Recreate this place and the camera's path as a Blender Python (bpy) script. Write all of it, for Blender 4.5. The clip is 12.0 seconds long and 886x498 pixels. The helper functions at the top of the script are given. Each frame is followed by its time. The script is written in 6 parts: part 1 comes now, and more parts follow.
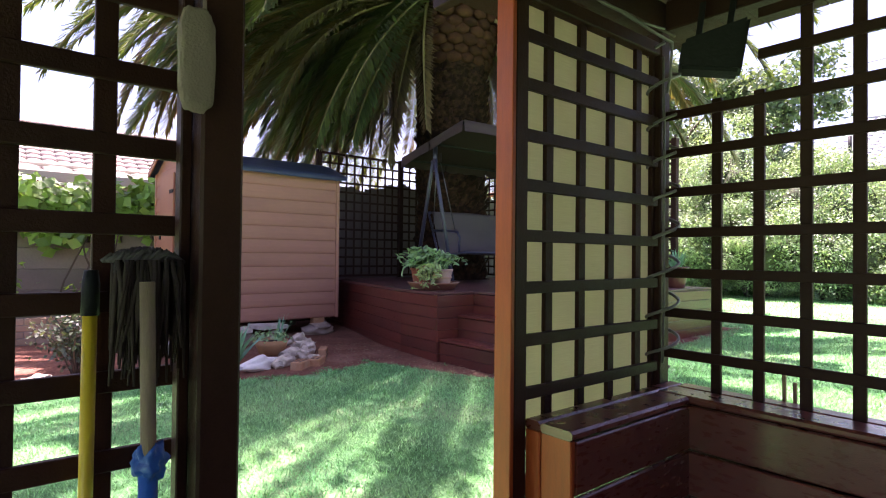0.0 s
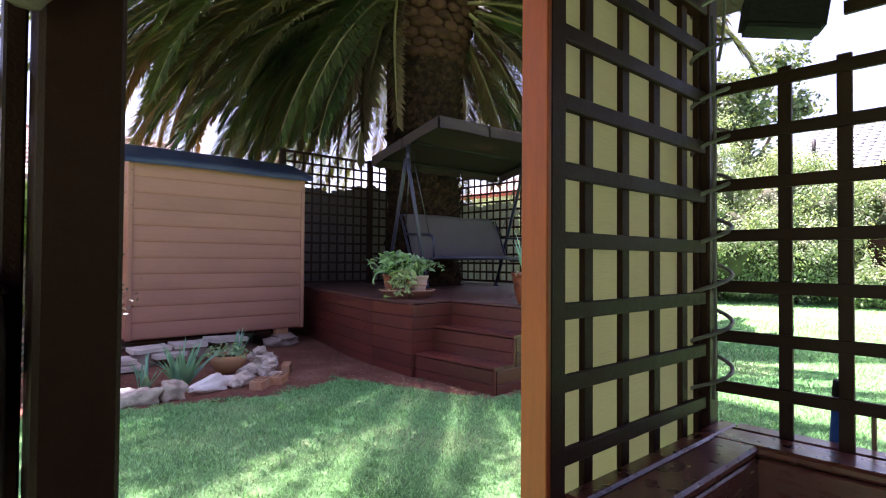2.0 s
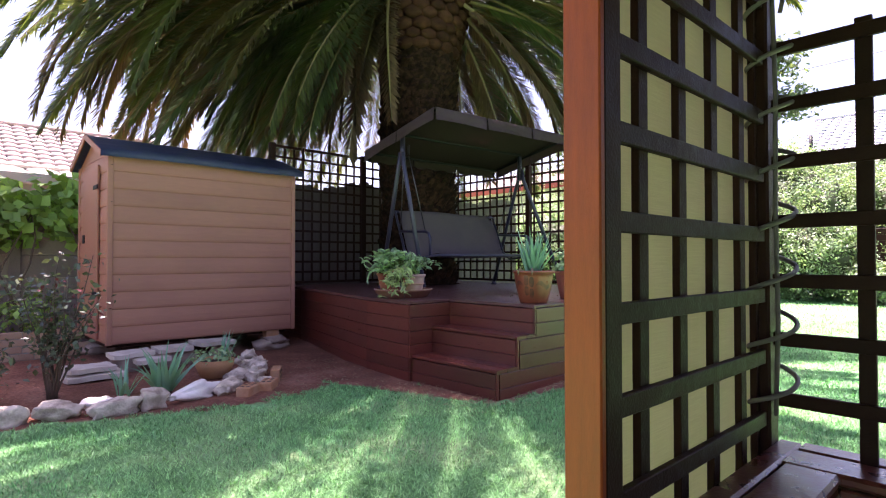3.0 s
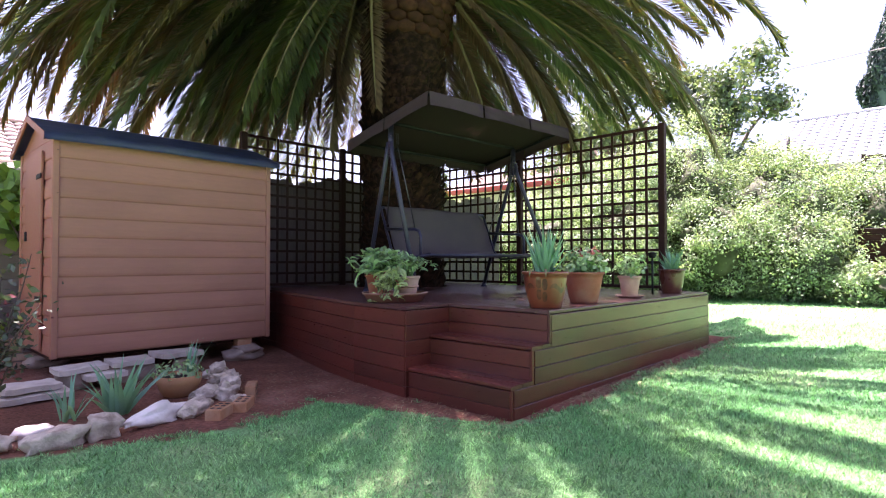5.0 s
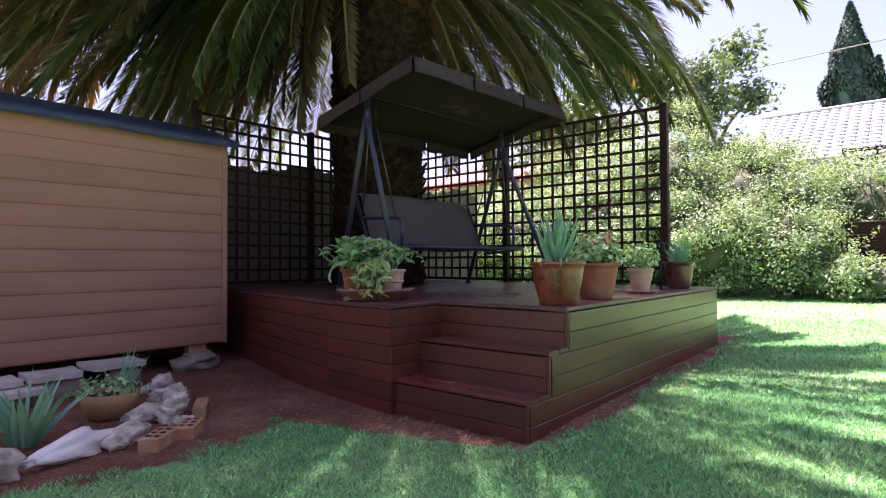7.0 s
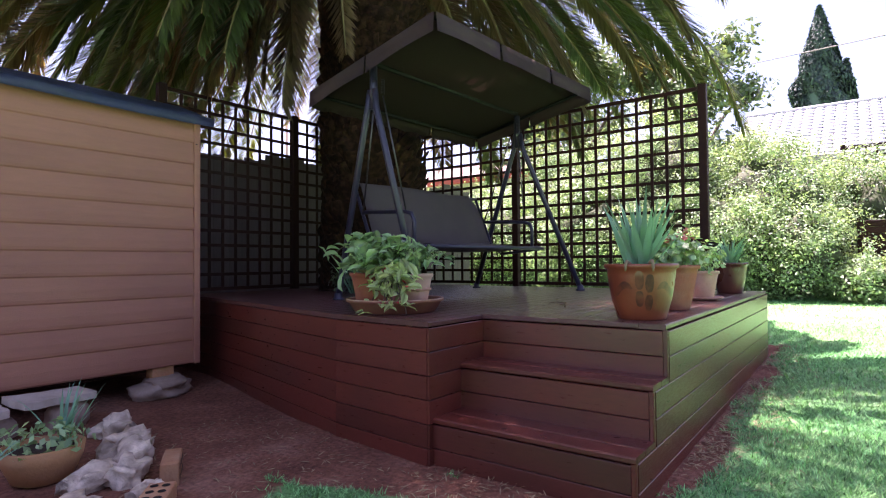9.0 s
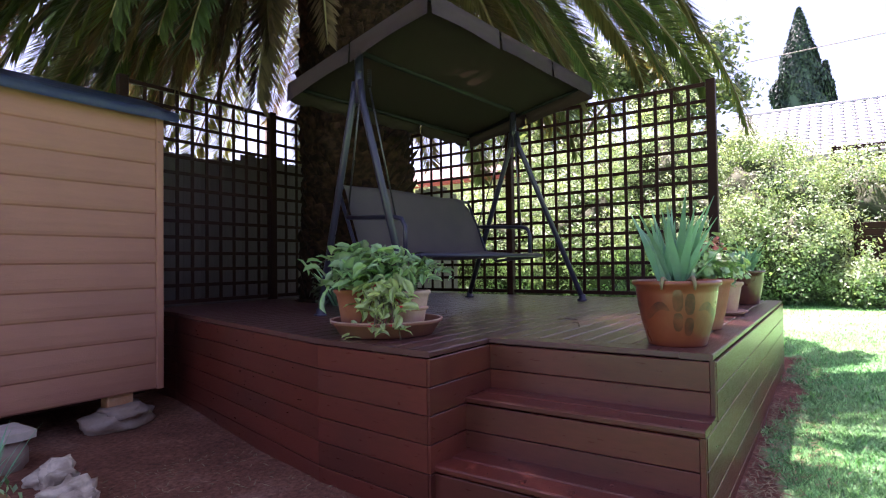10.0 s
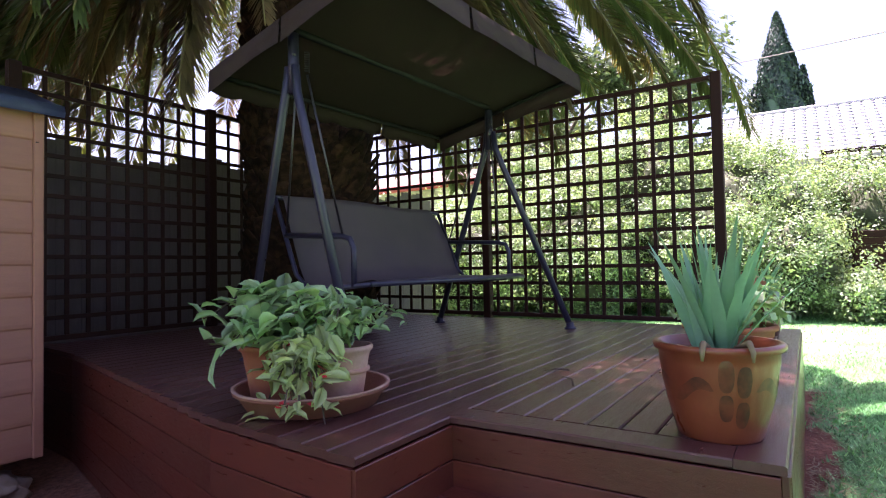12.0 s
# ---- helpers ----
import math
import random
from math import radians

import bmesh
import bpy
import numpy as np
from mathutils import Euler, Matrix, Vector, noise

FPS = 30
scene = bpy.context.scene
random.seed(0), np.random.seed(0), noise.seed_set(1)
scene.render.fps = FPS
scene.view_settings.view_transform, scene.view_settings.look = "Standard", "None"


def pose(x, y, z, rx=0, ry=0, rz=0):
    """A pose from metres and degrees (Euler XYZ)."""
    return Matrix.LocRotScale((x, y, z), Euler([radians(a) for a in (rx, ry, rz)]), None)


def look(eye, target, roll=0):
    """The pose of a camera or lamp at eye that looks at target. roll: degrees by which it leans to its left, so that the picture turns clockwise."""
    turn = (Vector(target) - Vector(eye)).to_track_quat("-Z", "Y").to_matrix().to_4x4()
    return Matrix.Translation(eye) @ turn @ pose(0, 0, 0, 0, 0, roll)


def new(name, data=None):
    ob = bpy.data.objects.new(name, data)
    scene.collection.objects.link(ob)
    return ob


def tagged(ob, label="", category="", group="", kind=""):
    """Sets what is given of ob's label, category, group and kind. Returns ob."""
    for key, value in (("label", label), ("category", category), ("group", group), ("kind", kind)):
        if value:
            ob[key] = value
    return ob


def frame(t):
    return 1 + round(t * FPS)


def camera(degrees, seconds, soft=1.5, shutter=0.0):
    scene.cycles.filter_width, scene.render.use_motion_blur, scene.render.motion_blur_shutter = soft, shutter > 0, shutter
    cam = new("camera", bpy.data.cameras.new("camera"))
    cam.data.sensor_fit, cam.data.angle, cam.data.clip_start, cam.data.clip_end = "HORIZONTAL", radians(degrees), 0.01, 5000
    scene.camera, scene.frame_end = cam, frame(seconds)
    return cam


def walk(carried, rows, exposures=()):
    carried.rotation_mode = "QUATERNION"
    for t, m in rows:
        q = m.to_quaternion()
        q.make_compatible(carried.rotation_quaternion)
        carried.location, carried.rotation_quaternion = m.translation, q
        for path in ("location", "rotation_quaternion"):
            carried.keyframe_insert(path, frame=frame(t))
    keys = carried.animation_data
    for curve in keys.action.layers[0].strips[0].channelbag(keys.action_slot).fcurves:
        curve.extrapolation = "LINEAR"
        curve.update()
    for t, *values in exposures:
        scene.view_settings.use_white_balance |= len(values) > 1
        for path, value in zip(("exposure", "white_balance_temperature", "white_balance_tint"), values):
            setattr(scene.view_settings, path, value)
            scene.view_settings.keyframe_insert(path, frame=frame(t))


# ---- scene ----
cam = camera(76.6, 12.0, soft=1.15)
PATH = [
    (0, (-0.092, 0.028, 1.158), (1.177, 1.573, 1.184), 0.6),
    (0.5, (-0.08, 0.146, 1.171), (1.196, 1.687, 1.203), 0.6),
    (1, (-0.054, 0.253, 1.178), (1.241, 1.777, 1.215), 0.7),
    (1.5, (0.042, 0.341, 1.183), (1.371, 1.835, 1.222), 0.5),
    (2, (0.155, 0.464, 1.177), (1.512, 1.932, 1.217), 0.4),
    (2.5, (0.257, 0.586, 1.167), (1.624, 2.045, 1.205), 0.2),
    (3, (0.32, 0.707, 1.158), (1.695, 2.159, 1.196), -0.0),
    (5, (0.557, 1.338, 1.147), (2.009, 2.713, 1.189), 0.0),
    (5.5, (0.628, 1.475, 1.155), (2.101, 2.827, 1.196), 0.0),
    (6, (0.741, 1.641, 1.154), (2.232, 2.974, 1.196), -0.1),
    (6.5, (0.852, 1.794, 1.164), (2.362, 3.106, 1.203), -0.3),
    (7, (1.005, 2.015, 1.061), (2.535, 3.302, 1.106), -0.3),
    (7.2, (1.068, 2.109, 1.053), (2.6, 3.393, 1.097), -0.3),
    (9, (1.438, 2.968, 1.073), (3.039, 4.166, 1.121), -0.5),
    (9.5, (1.584, 3.144, 1.099), (3.205, 4.316, 1.149), -0.6),
    (10, (1.763, 3.326, 1.15), (3.401, 4.472, 1.201), -0.8),
    (10.5, (1.941, 3.432, 1.199), (3.597, 4.552, 1.25), -0.8),
    (11, (2.161, 3.505, 1.271), (3.824, 4.613, 1.322), -1.0),
    (11.5, (2.346, 3.587, 1.296), (4.017, 4.685, 1.351), -1.3),
    (12, (2.531, 3.688, 1.315), (4.208, 4.777, 1.377), -1.1),
]
walk(cam, [(t, look(eye, target, roll)) for t, eye, target, roll in PATH],
     exposures=[(0.0, 2.48, 6350, 46), (3.0, 2.52, 6350, 46), (5.0, 2.58, 6350, 46), (6.4, 2.24, 6350, 46), (7.0, 2.10, 6350, 46), (9.0, 2.44, 6350, 46), (12.0, 2.48, 6350, 46)])

# ---- world, sun, exposure ----
SUN_AZ, SUN_EL = 33.0, 72.0          # degrees from +y towards +x, above the horizon
world = bpy.data.worlds.new("sky")
scene.world = world
world.use_nodes = True
wn = world.node_tree.nodes
sky = wn.new("ShaderNodeTexSky")
sky.sky_type = "NISHITA"
sky.sun_disc = False
sky.sun_elevation, sky.sun_rotation = radians(SUN_EL), radians(SUN_AZ)
sky.dust_density, sky.air_density, sky.ozone_density = 2.5, 1.0, 0.8
wn["Background"].inputs["Strength"].default_value = 0.068
world.node_tree.links.new(sky.outputs[0], wn["Background"].inputs["Color"])
sun = new("sun", bpy.data.lights.new("sun", "SUN"))
sun.data.energy, sun.data.angle, sun.data.color = 5.0, radians(0.6), (1.0, 0.95, 0.87)
sun_dir = Vector((math.sin(radians(SUN_AZ)) * math.cos(radians(SUN_EL)), math.cos(radians(SUN_AZ)) * math.cos(radians(SUN_EL)), math.sin(radians(SUN_EL))))
sun.matrix_world = look(sun_dir * 40, (0, 0, 0))


# ---- materials ----
def mat(name, color, rough=0.6, var=0.25, scale=6.0, stretch=(1, 1, 1), bump=0.25, fine=60.0, spec=0.5, metal=0.0, coat=0.0,
        trans=0.0, tint=None, tint_scale=1.5, tint_amt=0.5, island=False, obj_var=0.12, trans_color=None):
    """Procedural surface: two noise scales in colour, fine bump, a second tint in blotches, per-object variation."""
    m = bpy.data.materials.new(name)
    m.use_nodes = True
    nt = m.node_tree
    N, L = nt.nodes, nt.links
    b = N["Principled BSDF"]
    tc, info = N.new("ShaderNodeTexCoord"), N.new("ShaderNodeObjectInfo")
    off = N.new("ShaderNodeMath"); off.operation = "MULTIPLY"; off.inputs[1].default_value = 23.0
    L.new(info.outputs["Random"], off.inputs[0])
    add = N.new("ShaderNodeVectorMath"); add.operation = "ADD"
    L.new(tc.outputs["Object"], add.inputs[0]); L.new(off.outputs[0], add.inputs[1])
    mp = N.new("ShaderNodeMapping"); mp.inputs["Scale"].default_value = stretch
    L.new(add.outputs[0], mp.inputs["Vector"])
    n1 = N.new("ShaderNodeTexNoise"); n1.inputs["Scale"].default_value = scale; n1.inputs["Detail"].default_value = 5
    n2 = N.new("ShaderNodeTexNoise"); n2.inputs["Scale"].default_value = fine; n2.inputs["Detail"].default_value = 3
    n3 = N.new("ShaderNodeTexNoise"); n3.inputs["Scale"].default_value = tint_scale; n3.inputs["Detail"].default_value = 4
    for n in (n1, n2):
        L.new(mp.outputs[0], n.inputs["Vector"])
    L.new(add.outputs[0], n3.inputs["Vector"])
    ramp = N.new("ShaderNodeMapRange"); ramp.inputs[1].default_value, ramp.inputs[2].default_value = 0.42, 0.66
    ramp.inputs[3].default_value, ramp.inputs[4].default_value = 0.0, tint_amt if tint else 0.0
    L.new(n3.outputs["Fac"], ramp.inputs[0])
    mix = N.new("ShaderNodeMix"); mix.data_type = "RGBA"
    mix.inputs[6].default_value = (*color, 1); mix.inputs[7].default_value = (*(tint or color), 1)
    L.new(ramp.outputs[0], mix.inputs[0])
    val = N.new("ShaderNodeMath"); val.operation = "MULTIPLY_ADD"; val.inputs[1].default_value = 2 * var; val.inputs[2].default_value = 1 - var
    L.new(n1.outputs["Fac"], val.inputs[0])
    val2 = N.new("ShaderNodeMath"); val2.operation = "MULTIPLY_ADD"; val2.inputs[1].default_value = var; val2.inputs[2].default_value = -var / 2
    L.new(n2.outputs["Fac"], val2.inputs[0])
    s1 = N.new("ShaderNodeMath"); s1.operation = "ADD"
    L.new(val.outputs[0], s1.inputs[0]); L.new(val2.outputs[0], s1.inputs[1])
    rnd = N.new("ShaderNodeMath"); rnd.operation = "MULTIPLY_ADD"; rnd.inputs[2].default_value = 1 - obj_var
    rnd.inputs[1].default_value = 2 * obj_var
    if island:
        geo = N.new("ShaderNodeNewGeometry"); L.new(geo.outputs["Random Per Island"], rnd.inputs[0])
    else:
        L.new(info.outputs["Random"], rnd.inputs[0])
    s2 = N.new("ShaderNodeMath"); s2.operation = "MULTIPLY"
    L.new(s1.outputs[0], s2.inputs[0]); L.new(rnd.outputs[0], s2.inputs[1])
    sc = N.new("ShaderNodeVectorMath"); sc.operation = "SCALE"
    L.new(mix.outputs[2], sc.inputs[0]); L.new(s2.outputs[0], sc.inputs["Scale"])
    L.new(sc.outputs[0], b.inputs["Base Color"])
    rr = N.new("ShaderNodeMath"); rr.operation = "MULTIPLY_ADD"; rr.inputs[1].default_value = 0.3; rr.inputs[2].default_value = rough - 0.15
    rr.use_clamp = True
    L.new(n1.outputs["Fac"], rr.inputs[0]); L.new(rr.outputs[0], b.inputs["Roughness"])
    b.inputs["Metallic"].default_value, b.inputs["Specular IOR Level"].default_value = metal, spec
    b.inputs["Coat Weight"].default_value, b.inputs["Coat Roughness"].default_value = coat, 0.15
    if bump:
        hb = N.new("ShaderNodeMath"); hb.operation = "ADD"
        L.new(n1.outputs["Fac"], hb.inputs[0]); L.new(n2.outputs["Fac"], hb.inputs[1])
        bp = N.new("ShaderNodeBump"); bp.inputs["Strength"].default_value = bump; bp.inputs["Distance"].default_value = 0.01
        L.new(hb.outputs[0], bp.inputs["Height"]); L.new(bp.outputs[0], b.inputs["Normal"])
    if trans:
        tr = N.new("ShaderNodeBsdfTranslucent")
        ms = N.new("ShaderNodeMixShader"); ms.inputs[0].default_value = trans
        tm = N.new("ShaderNodeMix"); tm.data_type = "RGBA"; tm.blend_type = "MULTIPLY"; tm.inputs[0].default_value = 1.0
        tm.inputs[7].default_value = (*(trans_color or (1.5, 1.4, 0.6)), 1)
        L.new(sc.outputs[0], tm.inputs[6]); L.new(tm.outputs[2], tr.inputs["Color"])
        L.new(b.outputs[0], ms.inputs[1]); L.new(tr.outputs[0], ms.inputs[2])
        L.new(ms.outputs[0], N["Material Output"].inputs["Surface"])
    return m


M_DECK_X = mat("deck_boards", (0.10, 0.032, 0.027), 0.34, 0.3, 5, (1.5, 14, 14), 0.18, 40, tint=(0.12, 0.055, 0.05), tint_scale=1.1, tint_amt=0.6, coat=0.15)
M_FASCIA = mat("stained_fascia_boards", (0.138, 0.028, 0.018), 0.33, 0.3, 5, (3, 3, 16), 0.15, 40, coat=0.22, tint=(0.06, 0.02, 0.014), tint_scale=0.9, tint_amt=0.6)
M_LATTICE = mat("dark_stained_wood", (0.032, 0.0105, 0.0068), 0.55, 0.3, 8, (4, 4, 4), 0.2, 50, tint=(0.05, 0.016, 0.009), tint_amt=0.4, spec=0.18)
# varnished wood with the daylight on its faces put into the colour
M_POST_LIT = mat("lit_varnished_wood", (0.37, 0.058, 0.009), 0.45, 0.3, 6, (14, 14, 1.5), 0.12, 40, coat=0.05, spec=0.3, tint=(0.27, 0.046, 0.010), tint_scale=2.0)
M_PARAPET = mat("varnished_dark_red_wood", (0.16, 0.034, 0.021), 0.3, 0.3, 6, (3, 3, 10), 0.12, 40, coat=0.4, tint=(0.11, 0.035, 0.022), tint_scale=1.6)
M_SHED = mat("tan_painted_boards", (0.372, 0.154, 0.097), 0.6, 0.12, 5, (1.5, 4, 8), 0.15, 50, tint=(0.30, 0.122, 0.08), tint_scale=1.2, tint_amt=0.6, obj_var=0.05)
M_SHEDROOF = mat("blue_grey_roof_sheet", (0.075, 0.10, 0.17), 0.42, 0.3, 3, (1, 4, 4), 0.2, 40, tint=(0.14, 0.15, 0.19), tint_scale=2.2)
M_FABRIC = mat("grey_brown_canvas", (0.125, 0.085, 0.083), 0.85, 0.15, 4, (1, 1, 1), 0.25, 300, spec=0.2, tint=(0.095, 0.066, 0.066), trans=0.02, trans_color=(1.0, 0.9, 0.8))
# canopy canvas darkened in colour for the shade beneath it
M_CANOPY_SHADE = mat("shaded_canopy_canvas", (0.07, 0.05, 0.042), 0.9, 0.15, 4, bump=0.2, fine=300, spec=0.15)
M_SLING = mat("grey_sling_fabric", (0.185, 0.145, 0.138), 0.8, 0.1, 4, (1, 1, 1), 0.2, 400, spec=0.2, tint=(0.12, 0.105, 0.11))
M_STEEL = mat("dark_blue_painted_steel", (0.034, 0.031, 0.056), 0.35, 0.25, 6, (1, 1, 1), 0.08, 60, tint=(0.03, 0.028, 0.05), tint_scale=3)
M_CHAIN = mat("dull_steel", (0.12, 0.11, 0.115), 0.4, 0.2, 20, metal=0.9)
M_TERRA = mat("terracotta", (0.36, 0.105, 0.055), 0.75, 0.25, 9, (1, 1, 1), 0.2, 70, tint=(0.42, 0.21, 0.14), tint_scale=6, tint_amt=0.6)
M_TERRA_PALE = mat("pale_terracotta", (0.50, 0.27, 0.20), 0.8, 0.2, 9, (1, 1, 1), 0.2, 70, tint=(0.6, 0.42, 0.34), tint_scale=6, tint_amt=0.6)
M_GLAZE = mat("orange_brown_glaze", (0.28, 0.068, 0.029), 0.32, 0.2, 7, (1, 1, 0.5), 0.1, 50, coat=0.25, tint=(0.19, 0.040, 0.020), tint_scale=5, tint_amt=0.8)
M_GLAZE_MARK = mat("brown_glaze_marks", (0.085, 0.025, 0.015), 0.35, 0.3, 9, (1, 1, 0.5), 0.1, 50, coat=0.25, tint=(0.23, 0.055, 0.026), tint_scale=14, tint_amt=0.9)
M_GLAZE_DARK = mat("dark_brown_glaze", (0.12, 0.035, 0.022), 0.3, 0.3, 7, (1, 1, 0.5), 0.1, 50, coat=0.3, tint=(0.2, 0.07, 0.04), tint_scale=8)
M_YPOT = mat("ochre_clay", (0.48, 0.235, 0.10), 0.7, 0.2, 9, (1, 1, 1), 0.2, 70, tint=(0.52, 0.30, 0.16), tint_scale=6)
M_TERRA_DARK = mat("dark_terracotta", (0.22, 0.07, 0.045), 0.7, 0.2, 9, bump=0.2, fine=70, tint=(0.27, 0.12, 0.08), tint_scale=6)
M_PSOIL = mat("potting_soil", (0.05, 0.03, 0.02), 0.95, 0.4, 30, bump=0.8)
M_ROCK = mat("pale_field_stone", (0.70, 0.58, 0.45), 0.85, 0.3, 6, bump=0.9, fine=45, tint=(0.24, 0.17, 0.12), tint_scale=9, tint_amt=0.8)
M_WROCK = mat("white_quartz", (0.86, 0.77, 0.69), 0.6, 0.12, 5, bump=0.5, fine=30, tint=(0.58, 0.52, 0.48), tint_scale=5, tint_amt=0.6)
M_SLAB = mat("grey_stone_slab", (0.64, 0.55, 0.46), 0.85, 0.25, 6, bump=0.6, fine=40, tint=(0.28, 0.21, 0.16), tint_scale=6)
M_BROWNSTONE = mat("brown_field_stone", (0.30, 0.21, 0.16), 0.9, 0.3, 6, bump=0.6, fine=35, tint=(0.42, 0.34, 0.28), tint_scale=5)
M_BRICK = mat("red_clay_brick", (0.42, 0.19, 0.09), 0.85, 0.25, 12, bump=0.5, fine=60, tint=(0.5, 0.33, 0.2), tint_scale=8)
M_GBRICK = mat("tan_face_brick", (0.36, 0.22, 0.14), 0.85, 0.2, 12, bump=0.4, fine=60, tint=(0.42, 0.31, 0.22), tint_scale=4)
M_WALL = mat("precast_concrete", (0.27, 0.21, 0.17), 0.9, 0.2, 3, bump=0.4, fine=30, tint=(0.17, 0.13, 0.11), tint_scale=1.3)
M_PLASTER = mat("cream_plaster", (0.52, 0.46, 0.40), 0.85, 0.1, 2, bump=0.2, fine=30, tint=(0.42, 0.36, 0.31))
M_REDTILE = mat("faded_clay_roof_tile", (0.47, 0.36, 0.32), 0.75, 0.25, 5, bump=0.3, tint=(0.52, 0.37, 0.32), tint_scale=1)
M_PALETILE = mat("pale_grey_roof_tile", (0.55, 0.55, 0.57), 0.7, 0.12, 4, bump=0.3, tint=(0.46, 0.46, 0.48), tint_scale=1)
M_BOARDS = mat("shade_brown_boards", (0.135, 0.108, 0.098), 0.85, 0.3, 6, (6, 6, 1), 0.3)
M_REDPAINT = mat("red_paint", (0.42, 0.06, 0.04), 0.5, 0.15, 4, bump=0.1)
M_CLOTH = mat("straw_shade_cloth", (0.53, 0.42, 0.265), 0.85, 0.16, 12, (1, 1, 30), 0.5, 120, spec=0.1, trans=0.6, trans_color=(1.0, 0.98, 0.9), tint=(0.46, 0.37, 0.2), tint_scale=3)
M_CABLE = mat("grey_white_cable", (0.17, 0.15, 0.135), 0.6, 0.1, 10)
M_BLACK = mat("black_plastic", (0.012, 0.011, 0.012), 0.6, 0.2, 10, spec=0.25)
M_YELLOW = mat("yellow_painted_pole", (0.72, 0.46, 0.02), 0.4, 0.12, 8, (6, 6, 1), 0.1)
M_HANDLE = mat("weathered_wood_handle", (0.30, 0.20, 0.12), 0.7, 0.25, 8, (14, 14, 1.5), 0.3)
M_MOP = mat("dark_mop_yarn", (0.045, 0.028, 0.022), 0.95, 0.4, 20, bump=0.5)
M_MOP_HIGHLIGHT = mat("highlight_mop_yarn", (0.12, 0.10, 0.095), 0.95, 0.3, 20, bump=0.5)
M_BLUE = mat("blue_plastic", (0.015, 0.11, 0.42), 0.4, 0.2, 8, bump=0.3)
M_TAN = mat("tan_cloth", (0.27, 0.19, 0.15), 0.9, 0.2, 6, bump=0.4, fine=200)
M_FROND = mat("palm_leaflets", (0.085, 0.125, 0.05), 0.38, 0.25, 3, bump=0.0, trans=0.33, island=True, obj_var=0.35, tint=(0.13, 0.13, 0.035), tint_scale=0.8, trans_color=(1.7, 1.7, 0.5))
M_DRY = mat("dry_palm_leaflets", (0.22, 0.14, 0.075), 0.7, 0.25, 3, bump=0.0, trans=0.3, island=True, obj_var=0.35, tint=(0.10, 0.10, 0.035), tint_scale=1.0, tint_amt=0.7, trans_color=(1.3, 1.1, 0.7))
M_OLIVE = mat("ageing_palm_leaflets", (0.125, 0.115, 0.045), 0.45, 0.25, 3, bump=0.0, trans=0.33, island=True, obj_var=0.35, tint=(0.17, 0.115, 0.05), tint_scale=0.9, tint_amt=0.8, trans_color=(1.6, 1.4, 0.5))
M_RACHIS = mat("palm_leaf_rib", (0.22, 0.165, 0.07), 0.5, 0.2, 6, bump=0.1)
M_COLLAR = mat("cut_leaf_bases", (0.046, 0.018, 0.010), 0.9, 0.5, 7, (1, 1, 2), 1.0, 40, spec=0.15, tint=(0.085, 0.032, 0.015), tint_scale=9, obj_var=0.3)
M_TRUNK = mat("palm_trunk_leaf_bases", (0.019, 0.0095, 0.006), 0.95, 0.45, 9, (1, 1, 3), 1.0, 40, spec=0.12, tint=(0.062, 0.029, 0.017), tint_scale=12, tint_amt=0.8, obj_var=0.35)
M_HEDGE = mat("light_green_leaves", (0.29, 0.40, 0.215), 0.45, 0.25, 2, bump=0.0, trans=0.36, island=True, obj_var=0.6, tint=(0.17, 0.28, 0.14), tint_scale=0.9, tint_amt=0.8, trans_color=(1.4, 1.4, 0.7))
# dark green stands in for the shade inside the shrubs
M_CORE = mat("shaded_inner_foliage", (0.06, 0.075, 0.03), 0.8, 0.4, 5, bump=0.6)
M_TREELEAF = mat("mid_green_leaves", (0.12, 0.18, 0.10), 0.5, 0.3, 2, bump=0.0, trans=0.3, island=True, obj_var=0.45)
M_CYPRESS = mat("dark_cypress_foliage", (0.035, 0.062, 0.052), 0.7, 0.3, 3, bump=0.0, island=True, obj_var=0.4)
M_VINE = mat("vine_leaves", (0.20, 0.33, 0.075), 0.42, 0.2, 3, bump=0.0, trans=0.35, island=True, obj_var=0.4, trans_color=(1.6, 1.6, 0.4))
M_ROSE = mat("rose_leaves", (0.06, 0.085, 0.045), 0.4, 0.25, 3, bump=0.0, trans=0.2, island=True, obj_var=0.5, tint=(0.12, 0.13, 0.09))
M_ROSERED = mat("dark_red_young_leaves", (0.16, 0.035, 0.04), 0.5, 0.2, 3, bump=0.0, trans=0.2, island=True, obj_var=0.3)
M_STRAP = mat("blue_green_strap_leaves", (0.20, 0.42, 0.29), 0.42, 0.15, 3, bump=0.0, trans=0.25, island=True, obj_var=0.25, tint=(0.22, 0.38, 0.20), trans_color=(1.3, 1.5, 0.7))
M_POTLEAF = mat("pot_plant_leaves", (0.27, 0.46, 0.22), 0.4, 0.25, 4, bump=0.0, trans=0.25, island=True, obj_var=0.4, tint=(0.42, 0.52, 0.32), tint_scale=12, tint_amt=0.7, trans_color=(1.4, 1.5, 0.6))
M_SUCC = mat("pale_green_cactus_segments", (0.46, 0.56, 0.26), 0.4, 0.2, 4, bump=0.0, trans=0.2, island=True, obj_var=0.3)
M_FLOWER = mat("red_petals", (0.55, 0.02, 0.03), 0.5, 0.2, 4, bump=0.0, island=True)
M_PINK = mat("coral_pink_petals", (0.65, 0.18, 0.14), 0.5, 0.2, 4, bump=0.0, island=True)
M_STEM = mat("brown_stems", (0.09, 0.06, 0.04), 0.8, 0.3, 12, bump=0.3)
